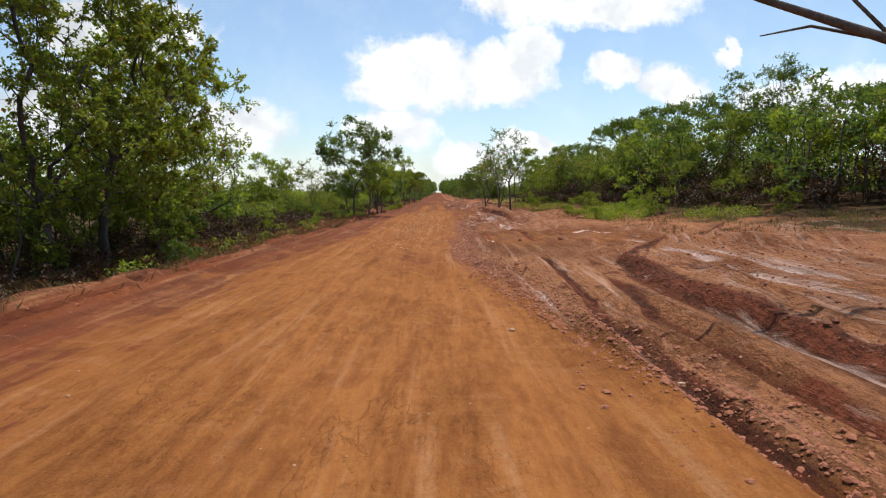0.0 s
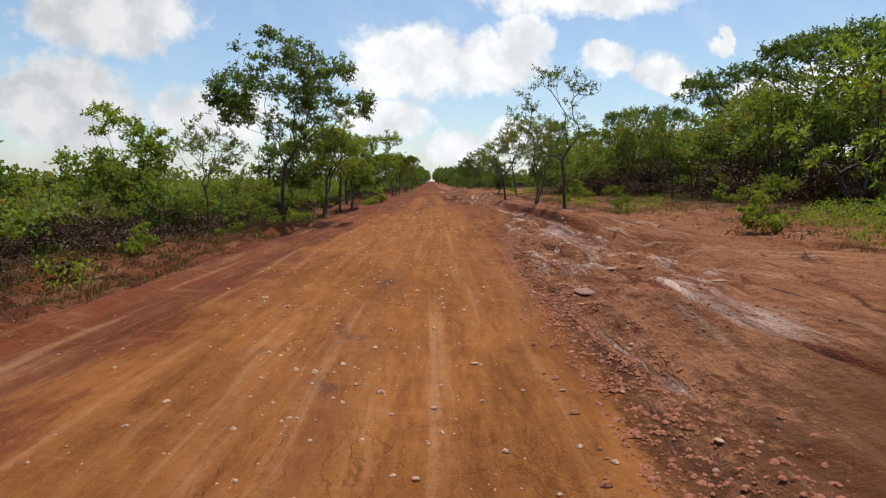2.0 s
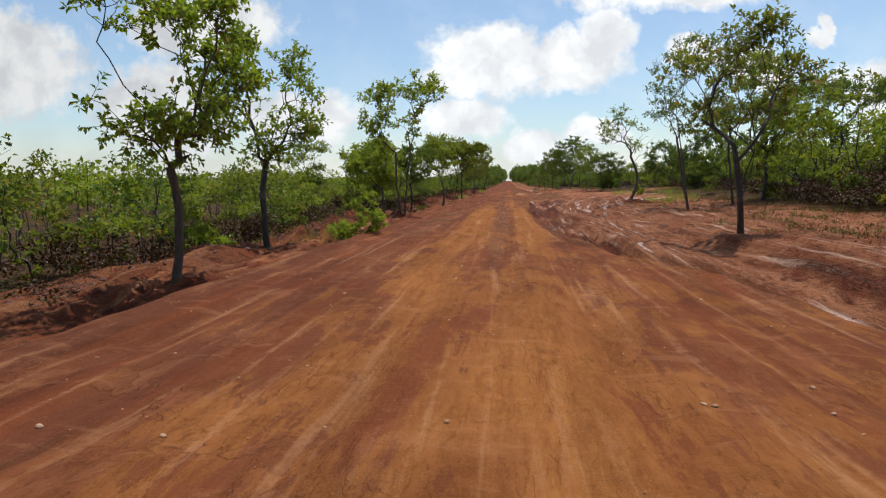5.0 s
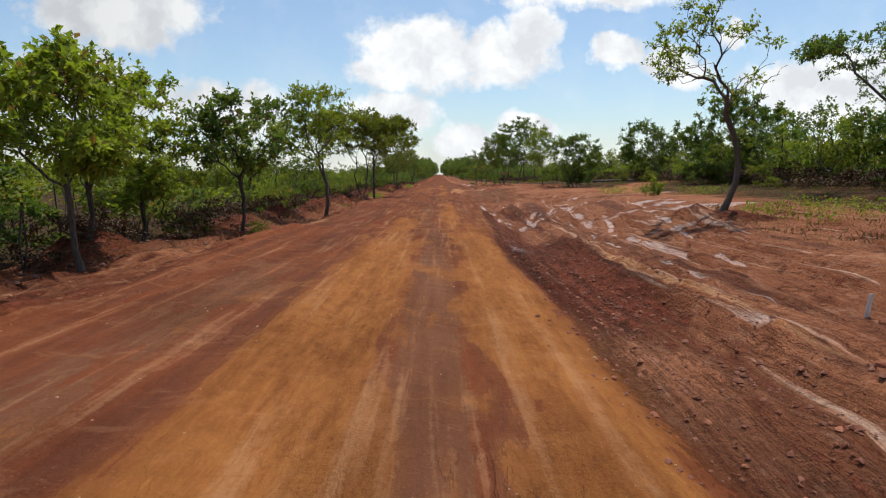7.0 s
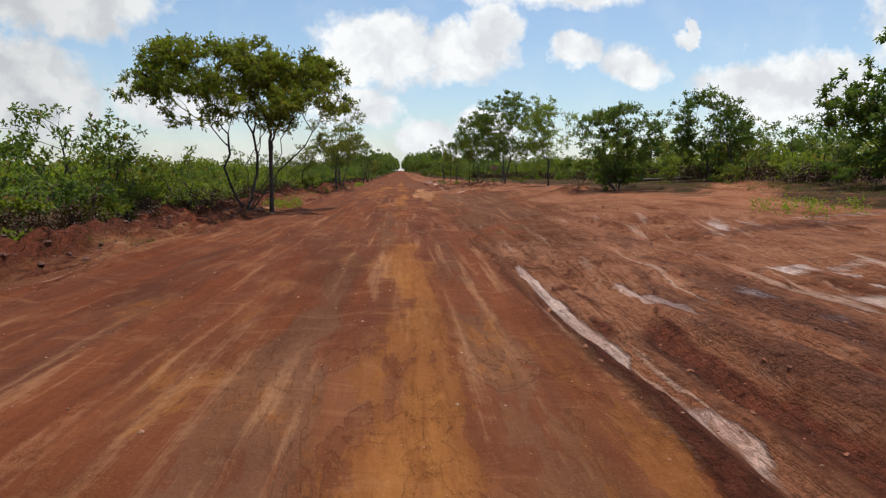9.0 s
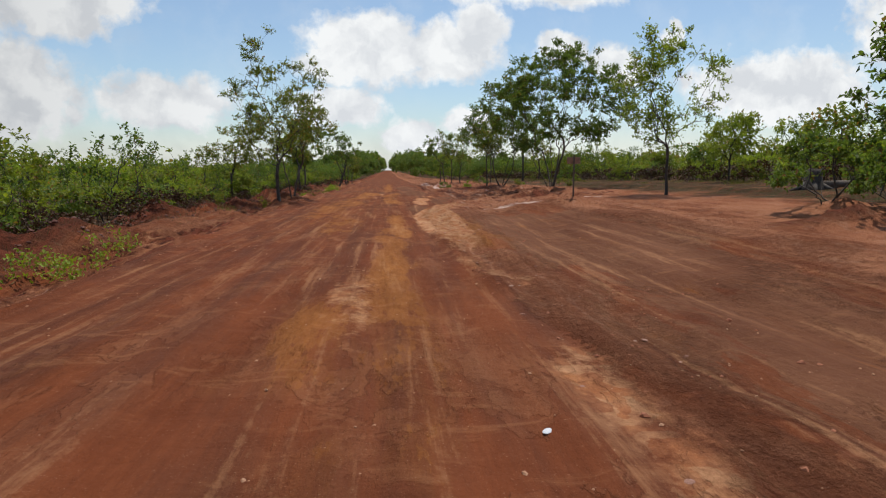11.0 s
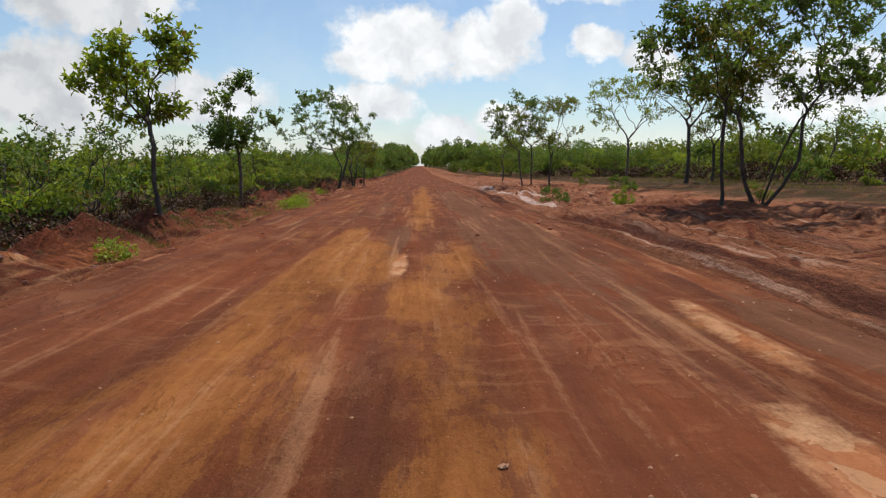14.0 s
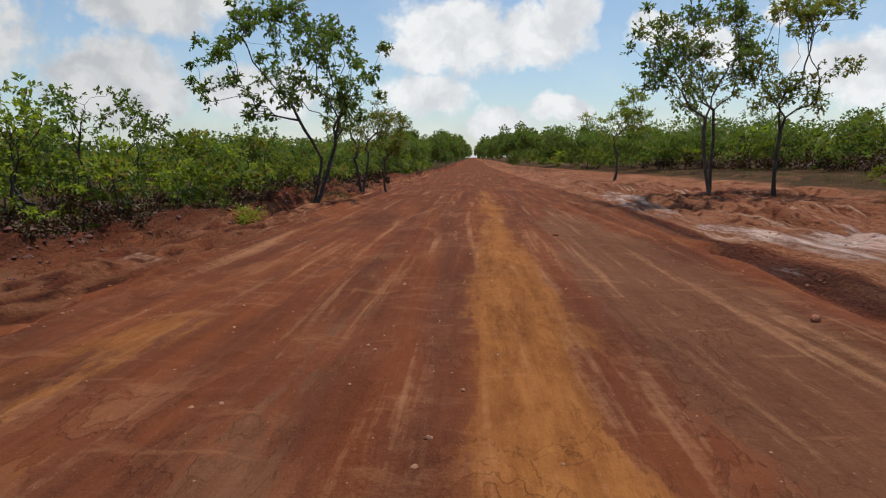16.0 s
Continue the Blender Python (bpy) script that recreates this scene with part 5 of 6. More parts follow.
def leaning_tree():
    """A tree whose one long bough reaches out over the track."""
    g = np.random.default_rng(40)
    ob = tagged(new("tree"), "roadside tree with a long bare bough reaching over the track", "tree", "roadside trees")
    pos = [(0, 0, -0.2), (-0.15, 0, 0.9), (-0.5, 0.05, 1.9), (-1.5, 0.0, 2.6), (-2.6, 0.02, 2.95), (-3.7, 0.0, 3.28), (-5.4, 0.05, 3.82), (-6.9, 0.1, 4.4),
           (-0.3, 0.1, 3.0), (0.2, 0.2, 4.2), (-3.2, 0.1, 3.7), (-3.0, 0.2, 4.4), (-4.4, 0.2, 4.1), (-4.2, 0.3, 4.7), (-2.4, -0.3, 3.7), (-4.6, 0.3, 3.55), (-5.2, 0.4, 3.45)]
    rad = [0.17, 0.14, 0.12, 0.085, 0.075, 0.066, 0.045, 0.02, 0.08, 0.03, 0.022, 0.01, 0.022, 0.01, 0.02, 0.02, 0.008]
    chains = [[0, 1, 2, 3, 4, 5, 6, 7], [2, 8, 9], [4, 10, 11], [5, 12, 13], [3, 14], [5, 15, 16]]
    pos, rad = np.array(pos, float), np.array(rad)
    co, quads = tubes(chains, pos, rad, 8)
    part("trunk", mesh_from("trunk", co, quads=quads), BARK_GREY, ob)
    clumps = np.concatenate([pos[[9, 10, 11, 13, 14]] + g.normal(size=(5, 3)) * 0.1, pos[[12, 11, 9, 9, 14]] + g.normal(size=(5, 3)) * 0.25])
    base, lw, up, size, _, _ = leaves_on(g, clumps, 7, 8, 0.11, 0.4, np.array([-2.5, 0, 3.0]))
    part("crown", leaf_mesh("crown", base, lw, up, size), LEAF_OLIVE, ob)
    return ob


stand(leaning_tree(), 9.7, 15.3)

# ------------------------------------------------------------------ the woods behind, from a few grown kinds
KINDS = []
for k in range(7):
    KINDS.append(make_tree("woodland_tree", 200 + k, 4.6, 3.9 + 0.3 * (k % 3), (LEAF_WOOD, LEAF_FRESH, LEAF_DARK)[k % 3], BARK_DARK,
                           "low woodland tree in a dense green thicket", twigs=5, per_twig=6, leaf=0.20, reach=0.5, sides=3, group="woodland trees",
                           fork=0.22, stems=2, lobes=8, per=5, low=0.14, spread=0.26))
BUSHES = []
for k in range(4):
    BUSHES.append(make_tree("bush", 300 + k, 1.5, 1.9, (LEAF_FRESH, LEAF_WOOD, LEAF_DARK, LEAF_OLIVE)[k], BARK_DARK, "leafy green bush growing by the road", twigs=6, per_twig=7, leaf=0.13,
                            reach=0.26, sides=3, group="roadside bushes", fork=0.12, stems=4, lobes=7, per=5, low=0.1, spread=0.24, category="bush"))

rng = np.random.default_rng(7)


def wood_line(y):
    """Where the trees begin, to the left and to the right of the road."""
    left = np.interp(y, [0, 40, 60, 90, 130, 165, 200, 260, 300], [9.0, 10.5, 10.0, 9.4, 9.6, 10.2, 10.0, 10.0, 9.0])
    right = np.interp(y, [0, 20, 40, 60, 80, 100, 130, 150, 170, 200, 240, 280, 320], [20, 18, 15, 12.5, 11, 15, 21, 22, 22, 21, 20, 13, 9.5])
    return left, right


used_kind = set()


def plant(kinds, k, x, y, s):
    ob = kinds[k]
    m = pose(x, y, float(land(x, y)) - 0.05, 0, 0, rng.uniform(0, 360))
    if (id(kinds), k) not in used_kind:
        used_kind.add((id(kinds), k))
        ob.matrix_basis = m @ Matrix.Scale(s, 4)
        return ob
    twin = copy_thing(ob, m)
    twin.matrix_basis = m @ Matrix.Scale(s, 4)
    return twin


for y in np.arange(14, 285, 3.3):
    l, r = wood_line(y)
    tall_l = np.interp(y, [0, 35, 48, 60, 85, 130, 165, 290], [1.5, 1.10, 0.64, 0.60, 0.62, 0.68, 0.66, 0.76])
    tall_r = np.interp(y, [0, 35, 55, 65, 75, 95, 120, 160, 290], [1.0, 0.95, 0.95, 1.1, 1.1, 1.0, 0.80, 0.75, 0.8])
    plant(KINDS, int(rng.integers(7)), -l - rng.gamma(1.6, 1.2), y + rng.uniform(-1.3, 1.3), tall_l * rng.uniform(0.55, 1.25))
    plant(KINDS, int(rng.integers(7)), r + rng.gamma(1.6, 1.2), y + rng.uniform(-1.3, 1.3), tall_r * rng.uniform(0.6, 1.25))
# wide flat-topped trees over the thicket
TALL = make_tree("umbrella_tree", 401, 7.0, 7.0, LEAF_DARK, BARK_DARK, "tall flat-topped woodland tree above a thicket", group="tall woodland trees", sides=5,
                 **dict(UMBRELLA, fork=0.42, stems=1, lobes=16, thick=0.12, leaf=0.17, per_twig=6, twigs=8))
stand(TALL, 19.0, 68.0)
for x, y, s in [(21, 60, 1.05), (16.5, 57, 0.9), (23, 52, 0.85), (18.5, 44, 0.7), (24, 77, 1.0), (15.8, 76, 0.85), (21, 36, 0.72), (26, 41, 0.85),
                (18.6, 113.8, 0.98), (21.5, 108.5, 1.02), (22.5, 117.5, 0.80), (24.0, 101.0, 0.95)]:
    m = pose(x, y, float(land(x, y)) - 0.05, 0, 0, x * 71 % 360)
    copy_thing(TALL, m).matrix_basis = m @ Matrix.Scale(s, 4)

# the wood behind the crooked tree: x, y, size, kind
for x, y, s, k in [(24.2, 128.8, 1.10, 1), (23.6, 123.9, 1.0, 3), (20.6, 120.2, 0.95, 2), (20.2, 131.5, 0.95, 0), (22.4, 134.5, 1.0, 4), (25.0, 140.0, 1.0, 5), (26.5, 133.0, 1.05, 6), (20.8, 125.5, 0.85, 5)]:
    m = pose(x, y, float(land(x, y)) - 0.05, 0, 0, y * 53 % 360)
    copy_thing(KINDS[k], m).matrix_basis = m @ Matrix.Scale(s, 4)

# bushes: x, y, size, kind
for x, y, s, k in [
    (-5.1, 83.0, 1.05, 0), (6.0, 200.7, 0.62, 2), (7.7, 196.4, 0.55, 0), (12.0, 124.0, 0.8, 0), (9.2, 41.0, 0.75, 0), (10.6, 43.0, 0.85, 0), (11.6, 39.0, 0.8, 1), (8.6, 45.5, 0.7, 0),
    (12.8, 46.0, 0.9, 0), (10.2, 48.5, 0.8, 1), (-6.4, 24.0, 0.5, 2), (-6.6, 31.5, 0.45, 0), (-7.6, 27.0, 0.7, 1), (-7.0, 50.5, 0.6, 0), (-7.4, 58.0, 0.6, 2), (-6.9, 62.0, 0.6, 1),
    (11.2, 151.0, 1.2, 2), (14.0, 152.0, 1.1, 2), (10.4, 205.0, 0.7, 2), (11.4, 216.0, 0.7, 1), (12.6, 196.0, 0.5, 3), (13.5, 183.0, 0.5, 3),
    (-6.9, 44.0, 0.5, 0), (-7.2, 37.0, 0.6, 0), (7.8, 55.0, 0.5, 1), (9.5, 62.5, 0.6, 1), (8.6, 71.0, 0.6, 0), (-6.3, 90.0, 0.4, 1),
]:
    plant(BUSHES, k, x, y, s)
# undergrowth along both edges of the wood
for y in np.arange(16, 245, 5.5):
    l, r = wood_line(y)
    plant(BUSHES, int(rng.integers(4)), -l + rng.uniform(-1.5, 1.6), y + rng.uniform(-2, 2), rng.uniform(0.45, 1.1))
    plant(BUSHES, int(rng.integers(4)), r + rng.uniform(-1.8, 1.5), y + rng.uniform(-2, 2), rng.uniform(0.4, 0.95))


# ------------------------------------------------------------------ stuff: far woods, brush, grass, pebbles
def clump_wood(name, spots, label, mat, seed, fill=1.0, most=560, fine=0.0030, largest=9.0, foot=0.0, least=0.135, category="woods"):
    """Distant wood: many leafy clumps, coarser the farther they stand from the road, in one mesh."""
    g = np.random.default_rng(seed)
    base, way, up, size = [], [], [], []
    for x, y, h, w in spots:
        away = math.hypot(x, max(0.0, y - 200.0))
        leaf = min(least + fine * away, largest)
        n = int(min(max(fill * 1.35 * w * h / leaf ** 2, 60), most))
        z = float(land(x, y))
        m = 6 if away < 60 else 4
        lobe = unit(g, m) * g.uniform(0.3, 0.72, (m, 1)) * [1, 1, 0.95]
        lobe[0] = (0, 0, 0.1)
        pick = g.integers(0, m, n)
        q = lobe[pick] + unit(g, n) * (g.uniform(0.15, 1, n) ** 0.5)[:, None] * g.uniform(0.30, 0.48, m)[pick][:, None] * [1, 1, 0.72]
        base.append(np.array([x, y, z + h * (0.50 + foot / 2)]) + q * [w / 2, w / 2, h * (0.50 - foot / 2)])
        way.append(q + unit(g, n) * 0.8)
        up.append(unit(g, n) * 0.6 + [0, 0, 1])
        size.append(leaf * g.uniform(0.6, 1.3, n))
    return tagged(part(name, leaf_mesh(name, np.concatenate(base), np.concatenate(way), np.concatenate(up), np.concatenate(size), 0.75), mat, None), label, category, kind="stuff")


g = np.random.default_rng(21)
edge, deep = [], []
for y in np.arange(14, 330, 2.6):
    l, r = wood_line(y)
    tall_l = np.interp(y, [0, 35, 48, 60, 90, 165, 330], [7.0, 5.2, 2.9, 2.7, 2.8, 3.0, 3.6])
    tall_r = np.interp(y, [0, 40, 55, 65, 75, 110, 300], [4.7, 4.5, 4.7, 5.3, 5.2, 3.5, 3.3])
    edge.append((-l + 0.4 - g.uniform(0, 2.0), y + g.uniform(-2, 2), tall_l * g.uniform(0.4, 0.75), g.uniform(1.8, 3.0)))
    for k in range(3):
        edge.append((-l - 2 - k * 3.2 - g.uniform(0, 3), y + g.uniform(-2, 2), tall_l * g.uniform(0.45, 1.3), g.uniform(2.2, 4.2)))
        for twice in range(2 if y < 85 else 1):
            edge.append((r + 1 + k * 3.0 + g.uniform(0, 3), y + g.uniform(-2, 2), tall_r * g.uniform(0.40, 1.35), g.uniform(2.2, 4.2)))
for y in np.arange(0, 330, 5.5):
    l, r = wood_line(y)
    hr = np.interp(y, [0, 60, 75, 110, 300], [5.0, 5.4, 6.0, 4.4, 4.4])
    for k in range(16):
        deep.append((-l - 10 - k * 6.2 - g.uniform(0, 6), y + g.uniform(-3, 3), g.uniform(2.8, 4.5), g.uniform(5, 8)))
        deep.append((r + 10 + k * 6.2 + g.uniform(0, 6), y + g.uniform(-3, 3), hr * g.uniform(0.75, 1.15), g.uniform(5, 8)))
for k, mat in enumerate((LEAF_WOOD, LEAF_FRESH, LEAF_DARK, LEAF_OLIVE)):
    clump_wood("thicket", edge[k::4], ("dense green thicket of low trees", "thicket of bright green shrubs", "thicket of dark green shrubs", "thicket of olive shrubs with some dry leaves")[k], mat, 40 + k, 1.25, 620, foot=0.26)


def thicket_stems(spots, seed):
    """Thin dark stems that carry the thicket, in one mesh."""
    g = np.random.default_rng(seed)
    pos, rad, chains = [], [], []
    for x, y, h, w in spots:
        z = float(land(x, y))
        for k in range(3):
            fx, fy = x + g.uniform(-0.3, 0.3) * w, y + g.uniform(-0.3, 0.3) * w
            lean = g.normal(size=2) * 0.10 * h
            n = len(pos)
            for t in (0.0, 0.35, 0.75):
                bow = g.normal(size=2) * 0.03 * h
                pos.append((fx + lean[0] * t + bow[0], fy + lean[1] * t + bow[1], z - 0.1 + t * h))
                rad.append((0.045 - 0.04 * t) * g.uniform(0.5, 1.0))
            chains.append([n, n + 1, n + 2])
    co, quads = tubes(chains, np.array(pos), np.array(rad), 4)
    return tagged(part("thicket_stems", mesh_from("thicket_stems", co, quads=quads), BARK_DARK, None), "thin dark stems of the roadside thicket", "stems", kind="stuff")


thicket_stems([e for e in edge if e[1] < 260], 46)
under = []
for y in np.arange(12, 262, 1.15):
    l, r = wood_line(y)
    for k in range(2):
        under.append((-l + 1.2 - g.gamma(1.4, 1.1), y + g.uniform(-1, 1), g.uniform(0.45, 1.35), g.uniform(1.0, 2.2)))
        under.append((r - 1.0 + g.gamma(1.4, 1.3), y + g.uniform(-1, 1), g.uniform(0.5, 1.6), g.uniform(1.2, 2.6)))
# taller dark clumps added in place of the deep shade under the canopy
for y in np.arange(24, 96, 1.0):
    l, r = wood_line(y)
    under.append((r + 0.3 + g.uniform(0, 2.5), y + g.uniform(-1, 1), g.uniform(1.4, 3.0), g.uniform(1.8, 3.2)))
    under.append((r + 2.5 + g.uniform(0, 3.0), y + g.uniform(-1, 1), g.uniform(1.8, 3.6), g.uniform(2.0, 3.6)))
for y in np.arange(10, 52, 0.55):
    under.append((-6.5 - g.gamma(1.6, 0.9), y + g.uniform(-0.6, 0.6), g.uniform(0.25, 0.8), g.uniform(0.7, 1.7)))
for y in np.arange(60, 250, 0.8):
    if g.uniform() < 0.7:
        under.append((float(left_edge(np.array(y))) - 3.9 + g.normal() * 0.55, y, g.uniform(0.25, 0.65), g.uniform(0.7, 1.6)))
clump_wood("undergrowth", under, "dark dead undergrowth and stand-in for deep shade below the trees", DEAD_AND_SHADE, 47, 1.1, 420, 0.0030, 0.2, least=0.060, category="undergrowth")
clump_wood("woods", deep, "dense low green woodland stretching away from the road", LEAF_WOOD, 5, 0.6, 90, 0.011, 0.85)
avenue, avenue_far = [], []
for y in 240 * 1.028 ** np.arange(0, 68):
    for side in (-1, 1):
        for row in range(3):
            off = np.interp(y, [240, 275, 320, 450, 1500], [16 if side > 0 else 9.2, 11.0 if side > 0 else 8.8, 8.2, 7.4, 7.0])
            big = np.interp(y, [240, 275, 330, 450, 700, 1500], [4.4, 6.0, 9.5, 14.0, 20.0, 28.0])
            (avenue if y < 430 else avenue_far).append((side * (off + row * 6 + g.uniform(0, 2.2)), y + g.uniform(-5, 5) * (1 + y / 400), big * g.uniform(0.85, 1.08), g.uniform(5, 7.5) * (1 + y / 2500)))
clump_wood("avenue_woods", avenue, "tall dark green trees lining the road far ahead", LEAF_DARK, 6, 1.8, 1050, 0.0020)
clump_wood("avenue_woods", avenue_far, "tall dark green trees closing in on the road far ahead", LEAF_DARK, 8, 1.8)
horizon = []
for k in range(420):
    y = g.uniform(330, 1500)
    horizon.append((g.choice([-1, 1]) * g.uniform(40, 60 + y * 1.1), y, g.uniform(4, 7), g.uniform(14, 30)))
for k in range(320):
    horizon.append((g.choice([-1, 1]) * g.uniform(105, 300), g.uniform(-20, 330), g.uniform(3.2, 4.4), g.uniform(10, 16)))
clump_wood("distant_woods", horizon, "distant green woodland along the horizon", LEAF_WOOD, 7)


def scatter_blades(name, spots, label, category, mat, lengths, n, seed, spread, lean, width=0.12):
    """Tufts of thin blades or twigs, in one mesh."""
    g = np.random.default_rng(seed)
    x, y = spots[:, 0], spots[:, 1]
    c = np.repeat(np.stack([x, y, land(x, y)], -1), n, 0) + g.normal(size=(len(x) * n, 3)) * [spread, spread, 0.0]
    c[:, 2] = land(c[:, 0], c[:, 1]) - 0.01
    way = unit(g, len(c)) * lean + [0, 0, 1]
    size = g.uniform(lengths[0], lengths[1], len(c))
    return tagged(part(name, leaf_mesh(name, c, way, unit(g, len(c)), size, width, 0.06), mat, None), label, category, kind="stuff")


def along(n, seed, x_of, y0, y1):
    g = np.random.default_rng(seed)
    y = g.uniform(y0, y1, n)
    return np.stack([x_of(g, y), y], -1)


left_shelf = along(2600, 31, lambda g, y: left_edge(y) - 2.2 - g.gamma(2.0, 1.1, len(y)), 9, 250)
scatter_blades("dry_brush", left_shelf, "dry reddish brushwood and dead twigs on the verge", "brushwood", DRY, (0.06, 0.24), 16, 32, 0.34, 2.0, 0.04)
grass_spots = np.concatenate([along(1500, 33, lambda g, y: left_edge(y) - 1.2 - g.gamma(2.0, 0.9, len(y)), 9, 250),
                              along(1600, 34, lambda g, y: wood_line(y)[1] - g.uniform(-2, 5.5, len(y)), 12, 250)])
keep = fbm(grass_spots[:, 0] * 0.25, grass_spots[:, 1] * 0.12, 77, 3) > np.where(grass_spots[:, 0] < 0, np.where(grass_spots[:, 1] < 62, 0.72, 0.57), 0.5)
scatter_blades("grass", grass_spots[keep], "short green and straw-coloured grass tufts", "grass", GRASS, (0.06, 0.26), 22, 35, 0.14, 0.8, 0.06)


straw_spots = np.concatenate([along(2300, 36, lambda g, y: left_edge(y) - 0.55 - g.uniform(0, 1, len(y)) ** 0.8 * 4.2, 9, 62),
                              along(900, 37, lambda g, y: np.interp(y, [0, 40, 75, 110], [11.5, 9.0, 8.0, 9.0]) + g.uniform(-1, 6, len(y)), 26, 112)])
scatter_blades("dry_grass", straw_spots, "low dry ochre grass and fallen leaves on the verge", "grass", STRAW, (0.05, 0.20), 26, 38, 0.22, 1.6, 0.14)


def weeds(name, spots, label, seed):
    g = np.random.default_rng(seed)
    pts = []
    for x, y, r, n in spots:
        a, q = g.uniform(0, 6.28, n), np.sqrt(g.uniform(0, 1, n)) * r
        pts.append(np.stack([x + np.cos(a) * q * 0.8, y + np.sin(a) * q * 1.2], -1))
    p = np.concatenate(pts)
    z = land(p[:, 0], p[:, 1])
    k = 14
    b = np.repeat(np.column_stack([p, z]), k, 0) + g.normal(size=(len(p) * k, 3)) * [0.10, 0.10, 0] + np.column_stack([np.zeros((len(p) * k, 2)), g.uniform(0.03, 0.42, len(p) * k)])
    return tagged(part(name, leaf_mesh(name, b, unit(g, len(b)) + [0, 0, 0.3], unit(g, len(b)) * 0.5 + [0, 0, 1], g.uniform(0.05, 0.12, len(b)), 0.6), LEAF_WEED, None), label, "weeds", kind="stuff")


weeds("weeds", [(-5.5, 201.0, 0.9, 70), (-6.0, 204.0, 0.6, 30), (-6.2, 186.0, 0.5, 25), (-6.6, 216.0, 0.5, 25), (-6.1, 20.5, 0.5, 12), (-6.2, 27.0, 0.5, 10), (9.5, 40.0, 2.2, 160), (11.0, 45.0, 2.5, 170),
                (12.0, 34.0, 2.0, 60), (-6.0, 55.0, 0.8, 30), (-6.4, 60.5, 0.9, 40), (-5.6, 84.0, 0.5, 20), (-6.2, 109.0, 0.5, 15), (10.5, 106.0, 2.2, 60), (-6.5, 41.0, 0.7, 14), (-6.3, 34.0, 0.7, 12),
                (9.0, 57.0, 1.5, 40), (8.0, 64.0, 1.2, 30), (11.5, 129.0, 1.5, 40), (-6.7, 172.0, 0.4, 12), (14.0, 122.0, 1.5, 30), (-6.2, 148.5, 0.9, 34), (-6.6, 146.0, 0.7, 20), (-6.4, 151.5, 0.6, 14)],
      "bright green low weeds at the road's edge", 51)


# ------------------------------------------------------------------ stones and clods
def lump(seed, flat):
    bm = bmesh.new()
    bmesh.ops.create_icosphere(bm, subdivisions=2, radius=0.5)
    g = np.random.default_rng(seed)
    f = g.normal(size=(5, 3)) * 1.9
    for v in bm.verts:
        k = 1 + 0.16 * sum(math.sin(float(np.dot(a, v.co)) * 1.7 + i) for i, a in enumerate(f)) / 2.2
        v.co = Vector((v.co.x * k, v.co.y * k * 0.8, v.co.z * k * flat))
    bmesh.ops.triangulate(bm, faces=bm.faces)
    me = bpy.data.meshes.new("stone")
    bm.to_mesh(me)
    bm.free()
    return me


STONES = [lump(i, f) for i, f in enumerate((0.30, 0.42, 0.36, 0.5))]
for me in STONES:
    me.materials.append(STONE)
CLODS = [lump(10 + i, 0.75) for i in range(3)]
for me in CLODS:
    me.materials.append(CLOD)


def set_down(me, name, x, y, s, label, category, group, g):
    ob = tagged(new(name, me), label, category, group)
    ob.matrix_basis = pose(x, y, float(land(x, y)) + s * (0.10 if name != 'flat_stone' else 0.0), g.uniform(-9, 9), g.uniform(-9, 9), g.uniform(0, 360)) @ Matrix.Scale(s, 4)
    return ob


g = np.random.default_rng(61)
for x, y, s in [(3.0, 27.9, 0.16), (4.2, 27.3, 0.15), (3.35, 190.4, 0.13), (3.3, 188.6, 0.16), (-3.6, 187.6, 0.10), (1.32, 186.9, 0.10), (2.9, 204.2, 0.12), (-2.9, 199.7, 0.10), (1.35, 210.9, 0.12), 
                (2.6, 198.8, 0.14), (5.2, 206.5, 0.17), (4.2, 93.6, 0.2), (3.0, 92.0, 0.12)]:
    set_down(CLODS[int(g.integers(3))], "earth_clod", x, y, s, "dark red lump of earth lying on the road", "clod", "earth clods", g)
for k in range(290):
    if k >= 230:
        y, x, s = g.uniform(22, 78), g.uniform(-3.2, 2.6), g.uniform(0.03, 0.065)
    elif k < 110:
        y = g.uniform(12, 52)
        x = float(right_edge(np.array(y))) + g.normal() * 0.4 + 0.5
        s = min(0.03 + g.gamma(1.6, 0.014), 0.075)
    else:
        y, x = g.uniform(10, 215), g.uniform(-4.2, 4.2)
        s = g.uniform(0.025, 0.06) if y < 75 else g.uniform(0.015, 0.038)
    set_down(STONES[int(g.integers(4))], "stone", x, y, s, "small pale ironstone lying on the red earth", "stone", "loose stones", g)


SLABS = [lump(30 + i, 0.22) for i in range(3)]
SLAB = stone_material("wet_slab_stone", (0.24, 0.105, 0.068), (0.40, 0.225, 0.155))
SLAB.node_tree.nodes["Principled BSDF"].inputs["Roughness"].default_value = 0.7
for me in SLABS:
    me.materials.append(SLAB)
for k in range(250):
    if k < 205:
        y = g.uniform(38, 62)
        x = float(right_edge(np.array(y))) + g.uniform(0.2, 3.0)
    else:
        y = g.uniform(138, 172)
        x = float(right_edge(np.array(y))) + g.uniform(0.0, 1.4)
    set_down(SLABS[int(g.integers(3))], "flat_stone", x, y, (0.05 + g.gamma(1.7, 0.032)) if k < 205 else g.uniform(0.03, 0.075), "flat slab of pinkish ironstone in the washed gully", "stone", "flat stones", g)


